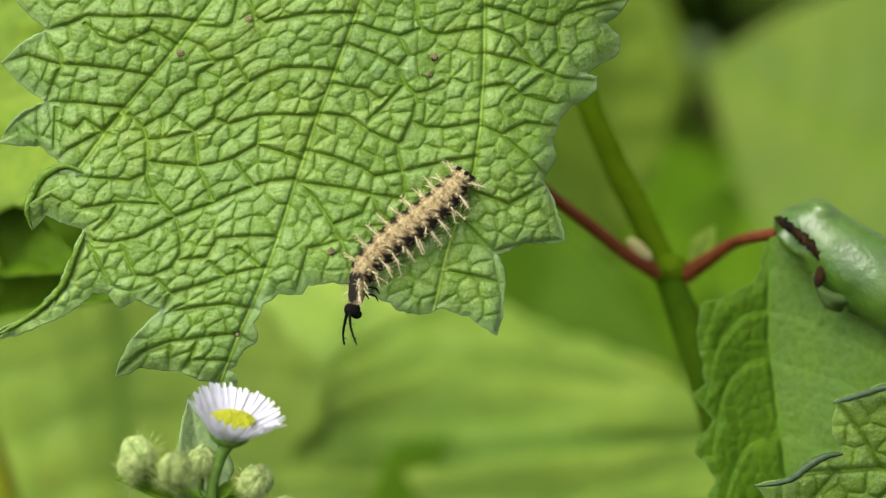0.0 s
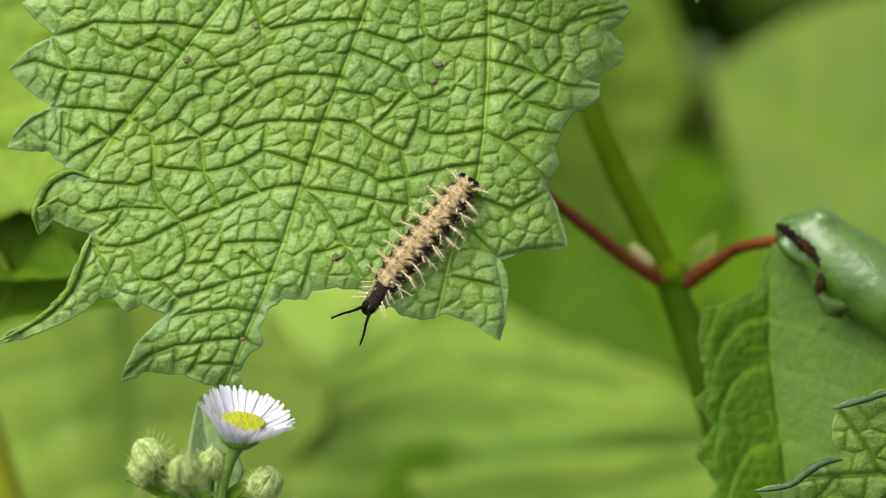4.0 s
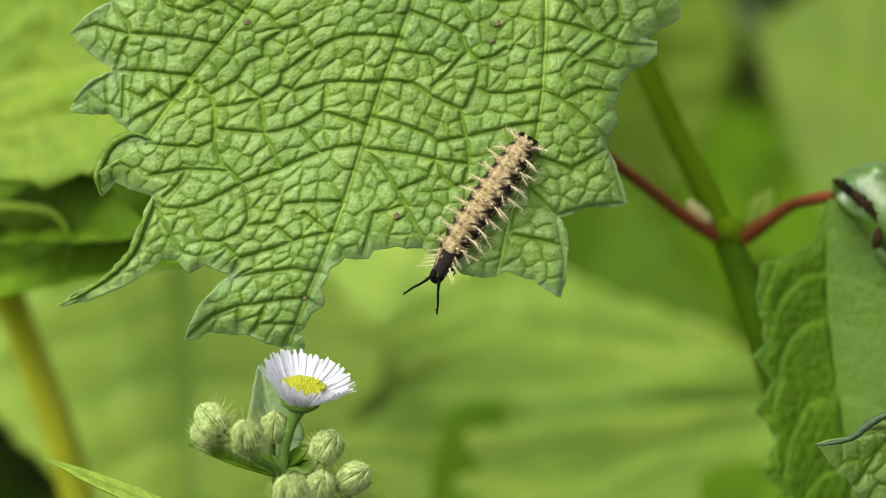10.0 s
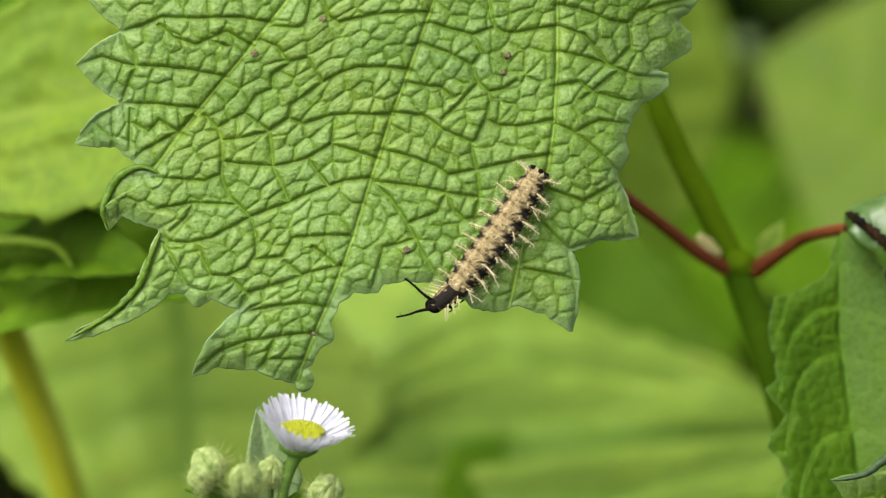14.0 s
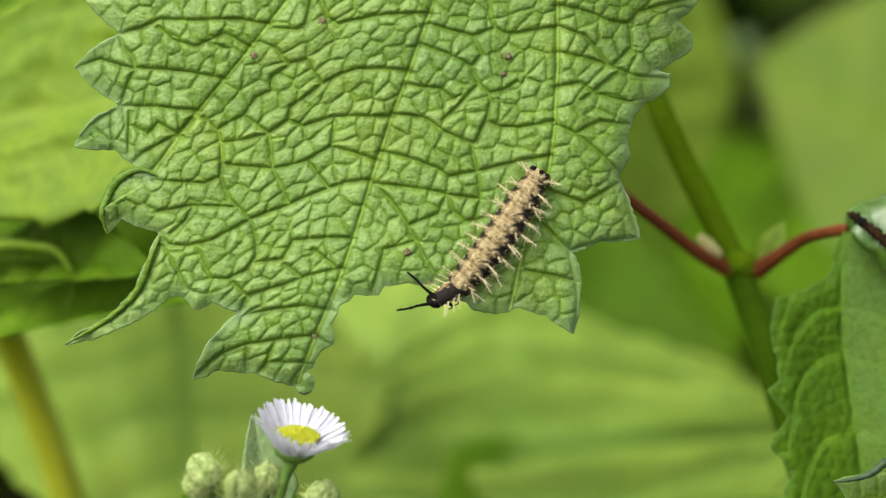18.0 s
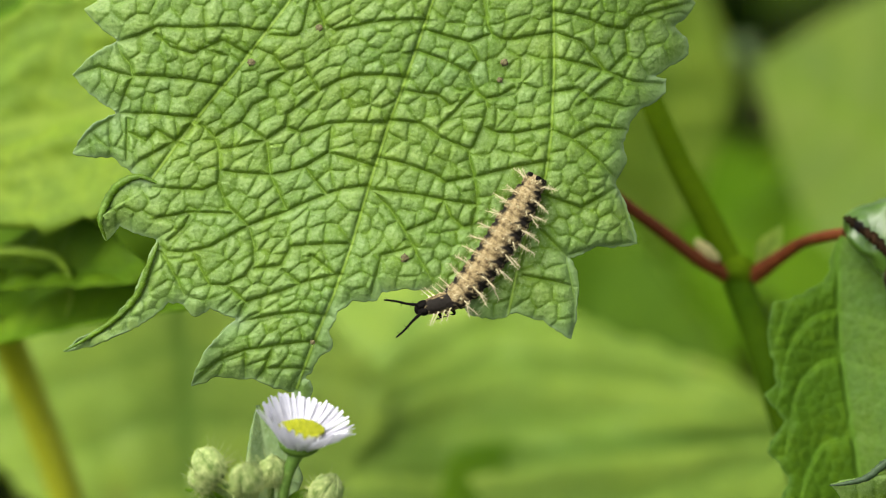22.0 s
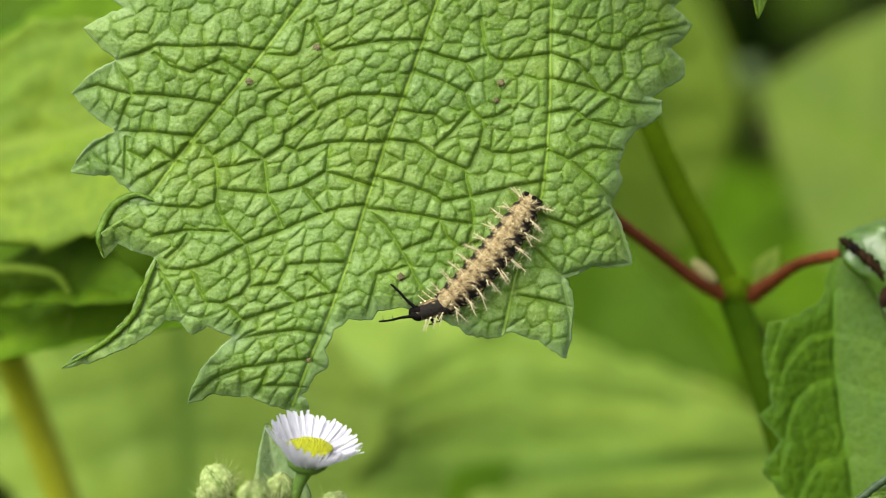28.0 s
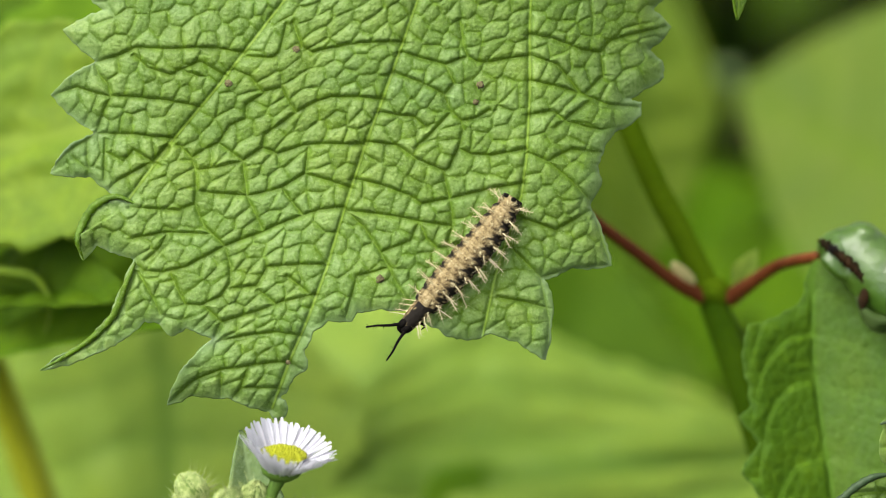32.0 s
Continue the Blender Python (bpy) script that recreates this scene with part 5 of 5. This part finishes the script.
p2 = wild_plant(at(-260, 3000, -130), "wild plant with yellowish stalk and broad light green leaves", [at(60, 2400, -135), at(90, 1300, -128), at(5, 883, -118), at(-95, 603, -105), at(-190, 400, -64)], radius=0.0028, mat=M_YELLOWSTALK)
blade(p2, at(-420, 262, -62), at(430, 95, -40), 0.041, F3 @ Vector((0.02, 0.35, 1.0)), M_LIME, crumple=0.012, label="light yellow-green leaf", ns=80, nw=41, veins=7, relief=0.008, sag=0.04, teeth=12, depth=0.06, fold=0.08, ripple=0.006)
blade(p2, at(-170, 450, -66), at(160, 480, -42), 0.018, F3 @ Vector((0.1, 0.5, 0.85)), M_DARK, label="curled darker green leaf", ns=50, nw=19, veins=5, relief=0.03, sag=-0.05, fold=0.6, ripple=0.03)
blade(p2, at(-190, 600, -66), at(250, 480, -40), 0.014, F3 @ Vector((-0.2, 0.8, 0.5)), M_MID, label="narrow shaded green leaf", ns=50, nw=15, veins=5, sag=0.08, fold=0.5)
part("curled_margin", *tube([at(-300, 418, -56), at(-140, 424, -53), at(-60, 427, -51), at(-25, 436, -50), at(-4, 462, -50), at(2, 500, -49), at(-8, 542, -48)], [0.0006, 0.0009, 0.0008, 0.0007, 0.0005, 0.0004, 0.0001], 10, 6, 0.15), M_LIME, p2, "drooping curled leaf margin")
blade(p2, at(-300, 470, -84), at(330, 465, -74), 0.024, F3 @ Vector((0, 0.5, 0.85)), M_MID, label="shaded green leaf", ns=50, nw=19, veins=6, relief=0.015, fold=0.3)
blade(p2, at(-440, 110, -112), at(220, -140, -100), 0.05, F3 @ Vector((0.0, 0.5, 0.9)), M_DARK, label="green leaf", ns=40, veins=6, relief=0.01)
blade(p2, at(-180, 420, -100), at(200, -160, -95), 0.04, F3 @ Vector((-0.1, 0.5, 0.9)), M_MID, label="green leaf", ns=40, veins=6, relief=0.02)

p3 = wild_plant(at(2300, 3000, -420), "tall wild plant with pale grey-green leaves, out of focus", [at(2000, 1300, -360), at(1850, 500, -330)], radius=0.003)
blade(p3, at(1760, 400, -300), at(1258, 105, -285), 0.088, F3 @ Vector((-0.1, 0.5, 0.85)), M_PALE, label="large soft green leaf", ns=60, nw=31, relief=0.006, sag=0.04, teeth=14, depth=0.05, crumple=0.006)
blade(p3, at(1900, 660, -330), at(1590, 160, -330), 0.13, F3 @ Vector((-0.25, 0.6, 0.75)), M_PALE, label="large soft green leaf", ns=50, nw=21, relief=0.006, sag=0.05, teeth=12, depth=0.05)
blade(p3, at(1880, 560, -345), at(1150, 430, -260), 0.085, F3 @ Vector((-0.1, 0.7, 0.7)), M_MID, label="green leaf", ns=50, nw=21, relief=0.006, sag=0.05, teeth=12, depth=0.05)
blade(p3, at(1860, 480, -345), at(1290, 560, -230), 0.085, F3 @ Vector((0.0, 0.6, 0.8)), M_MID, label="green leaf", ns=50, nw=21, relief=0.006, sag=0.02, teeth=12, depth=0.05)

p4 = wild_plant(at(800, 2800, -440), "bushy wild plant with mixed green leaves, out of focus", [at(900, 1300, -400), at(1050, 500, -380), at(1120, 100, -380)], radius=0.003)
for b, t, w, fc, m in (((1060, 560, -380), (1240, 300, -330), 0.07, (0.2, 0.5, 0.8), M_MID), ((1080, 420, -380), (860, 250, -330), 0.09, (-0.2, 0.5, 0.8), M_BRIGHT),
                       ((1100, 300, -380), (1150, 105, -340), 0.026, (0.1, 0.6, 0.8), M_MID), ((1080, 330, -390), (1125, -60, -345), 0.038, (0.0, 0.6, 0.8), M_BRIGHT),
                       ((1085, 350, -390), (980, 20, -350), 0.05, (-0.1, 0.6, 0.8), M_BRIGHT), ((1090, 330, -392), (1215, 140, -370), 0.024, (0.2, 0.6, 0.8), M_MID),
                       ((1090, 600, -380), (800, 560, -300), 0.08, (0, 0.8, 0.6), M_MID), ((1100, 480, -390), (1290, 260, -350), 0.05, (0.3, 0.4, 0.8), M_MID),
                       ((1000, 900, -390), (1250, 620, -300), 0.09, (0.3, 0.6, 0.8), M_MID), ((1000, 900, -390), (700, 700, -320), 0.10, (-0.3, 0.6, 0.8), M_BRIGHT),
                       ((1000, 900, -390), (1100, 1000, -260), 0.10, (0, 0.7, 0.8), M_BRIGHT),
                       ((960, 1000, -390), (560, 420, -250), 0.13, (-0.2, 0.6, 0.8), M_MID)):
    blade(p4, at(*b), at(*t), w, F3 @ Vector(fc), m, ns=36, nw=13, relief=0.008, teeth=10, depth=0.08)
blade(p4, at(1078, 430, -300), at(1062, -90, -230), 0.034, F3 @ Vector((-0.1, 0.55, 0.8)), M_BRIGHT, label="light green leaf", ns=40, nw=21, veins=6, relief=0.01, peak=0.5, teeth=10, depth=0.05)
part("leaf_stalk", *tube([at(1078, 430, -300), at(1070, 470, -340), at(1052, 500, -380)], [0.0008, 0.001], 6), M_STEM, p4)
part("bud", *blob(at(1240, 92, -380), F3 @ Vector((0.0022, 0.0014, 0)), F3 @ Vector((-0.0016, 0.0034, 0)), F3 @ Vector((0, 0, 0.002)), 12, 16, 0.5), M_GREY, p4, "pale bud cluster")
part("stalk", *tube([at(1240, 100, -380), at(1210, 170, -384), at(1115, 170, -380)], [0.0006, 0.0008], 6), M_STEM, p4)


def thicket(name, label, centre, size, count, seed, mats):
    """A mass of leaves on many thin shoots that rise from the ground; too many to count."""
    rng = random.Random(seed)
    root = thing(name, Vector((centre[0], centre[1], 0)), label, "undergrowth", kind="stuff")
    for mi, mat in enumerate(mats):
        verts, faces = [], []
        for k in range(count):
            ang, rad = rng.uniform(0, 6.283), math.sqrt(rng.random()) if size[2] > 0.2 else abs(rng.gauss(0, 0.6))
            x, y = centre[0] + math.cos(ang) * rad * size[0] * 1.15, centre[1] + math.sin(ang) * rad * size[1] * 1.15
            top = (0.72 + 0.45 * noise.noise(Vector((x * 2.1, y * 2.1, seed)))) * max(0.3, 1.05 - 0.45 * rad ** 3)
            c = Vector((x, y, centre[2] + rng.uniform(0.02, 1) * size[2] * top))
            d = Vector((rng.uniform(-1, 1), rng.uniform(-1, 0.6), rng.uniform(-0.6, 0.5))).normalized()
            upv = Vector((rng.uniform(-0.4, 0.4), rng.uniform(-0.9, 0.1), 1)).normalized()
            s = d.cross(upv).normalized()
            upv = s.cross(d)
            ln = rng.uniform(0.05, 0.11)
            w = ln * rng.uniform(0.25, 0.4)
            o = len(verts)
            for i in range(6):
                t = i / 5
                ww = w * math.sin(math.pi * min(0.08 + t * 0.92, 0.99)) ** 0.8
                for q in (-1, 0, 1):
                    verts.append(c + d * (t * ln) + s * (q * ww) + upv * (0.12 * ww * abs(q) * 2 - 0.12 * ln * t * t))
            faces.extend(tuple(j + o for j in f) for f in grid_faces(6, 3))
        part("leaves", verts, faces, mat, root)
    shoots = []
    for k in range(40):
        x, y = centre[0] + rng.uniform(-1, 1) * size[0], centre[1] + rng.uniform(-1, 1) * size[1]
        shoots.append(tube([Vector((x, y, 0)), Vector((x + rng.uniform(-0.1, 0.1), y, size[2] * 0.5)), Vector((x + rng.uniform(-0.2, 0.2), y + 0.05, size[2] * rng.uniform(0.7, 1)))], [0.003, 0.0015], 5, 3))
    part("shoots", *join(*shoots), M_STEM, root)


# Leaves coloured near-black so that the hollow behind reads as shade.
thicket("undergrowth", "dense undergrowth behind the plants, shade painted into its leaves", (0.0, 1.35, 0), (1.4, 0.45, 1.35), 1500, 21, [M_GAP_SHADE])
# Added above the view, unseen, to keep light off the undergrowth.
thicket("added_shade_bush", "unseen leaf mass added overhead to shade the undergrowth", (0.0, 1.2, 1.25), (1.5, 0.7, 0.5), 1500, 23, [M_MID, M_DARK])
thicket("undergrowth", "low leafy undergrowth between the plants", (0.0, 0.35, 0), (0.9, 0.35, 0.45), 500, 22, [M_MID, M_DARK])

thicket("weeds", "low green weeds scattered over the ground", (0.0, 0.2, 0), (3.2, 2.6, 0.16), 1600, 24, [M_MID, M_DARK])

# ---- ground -----------------------------------------------------------------------------
gv, gf, n = [], [], 60
for i in range(n + 1):
    for j in range(n + 1):
        a, b = 2 * i / n - 1, 2 * j / n - 1
        x, y = 400 * a * abs(a) ** 2, 400 * b * abs(b) ** 2
        gv.append((x, y, -0.02 + 0.02 * noise.noise(Vector((x * 1.3, y * 1.3, 0)))))
ground = new("ground", mesh_of("ground", gv, grid_faces(n + 1, n + 1), M_SOIL))
tagged(ground, "dark earth under wild plants", "ground", kind="structure")


# ---- what moves -------------------------------------------------------------------------
def sway(dx, dy):
    """The flower stalk nods in the wind: shift on the sheet, in drawing units."""
    return Matrix.Translation(fleabane_foot + F3 @ Vector((dx * U, -dy * U, 0)))


def motions():
    caterpillar_motions()
    walk(fleabane, [
        (0, sway(-0.0, 0.0)), (0.5, sway(0.4, 0.6)), (1, sway(2.3, 0.6)), (1.5, sway(2.1, 1.1)), (2, sway(2.8, 0.1)),
        (2.5, sway(4.9, -0.6)), (3, sway(7.2, -2.8)), (3.5, sway(8.6, -2.5)), (5.5, sway(9.2, -1.0)), (6, sway(9.0, -1.2)),
        (6.5, sway(8.5, -2.7)), (7, sway(6.9, -2.8)), (7.5, sway(7.1, -3.1)), (8, sway(6.5, -1.8)), (8.5, sway(7.9, -0.1)),
        (9, sway(5.9, 2.1)), (9.5, sway(4.3, 3.4)), (10, sway(4.1, 6.0)), (10.5, sway(3.2, 7.9)), (11, sway(-0.1, 9.2)),
        (11.5, sway(-3.0, 10.5)), (12, sway(-5.7, 12.1)), (12.5, sway(-8.6, 15.2)), (13, sway(-8.6, 17.8)), (13.5, sway(-16.5, 19.0)),
        (14, sway(-15.1, 20.7)), (14.5, sway(-17.6, 22.5)), (16.5, sway(-22.0, 27.2)), (17, sway(-20.4, 22.6)), (17.5, sway(-23.2, 22.4)),
        (18, sway(-24.3, 24.5)), (18.5, sway(-25.2, 21.1)), (19, sway(-21.0, 22.3)), (19.5, sway(-17.8, 21.1)), (20, sway(-13.3, 17.0)),
        (20.5, sway(-19.3, 16.2)), (21, sway(-15.2, 12.0)), (21.5, sway(-11.6, 8.5)), (22, sway(-13.7, 3.8)), (22.5, sway(-16.2, -2.1)),
        (23, sway(-7.8, 1.8)), (23.5, sway(-1.3, 4.2)), (24, sway(-3.0, 1.9)), (24.5, sway(-1.1, 2.4)), (25, sway(-2.4, 4.5)),
        (25.5, sway(1.1, 5.6)), (27.5, sway(6.1, 5.3)), (28, sway(9.2, 4.8)), (28.5, sway(9.7, 6.5)), (29, sway(3.1, 8.0)),
        (29.5, sway(-0.4, 10.2)), (30, sway(1.1, 11.1)), (30.5, sway(4.6, 8.9)), (31, sway(-4.7, 14.4)), (31.5, sway(-4.1, 12.9)),
        (32, sway(-0.4, 13.7)),
    ])


motions()
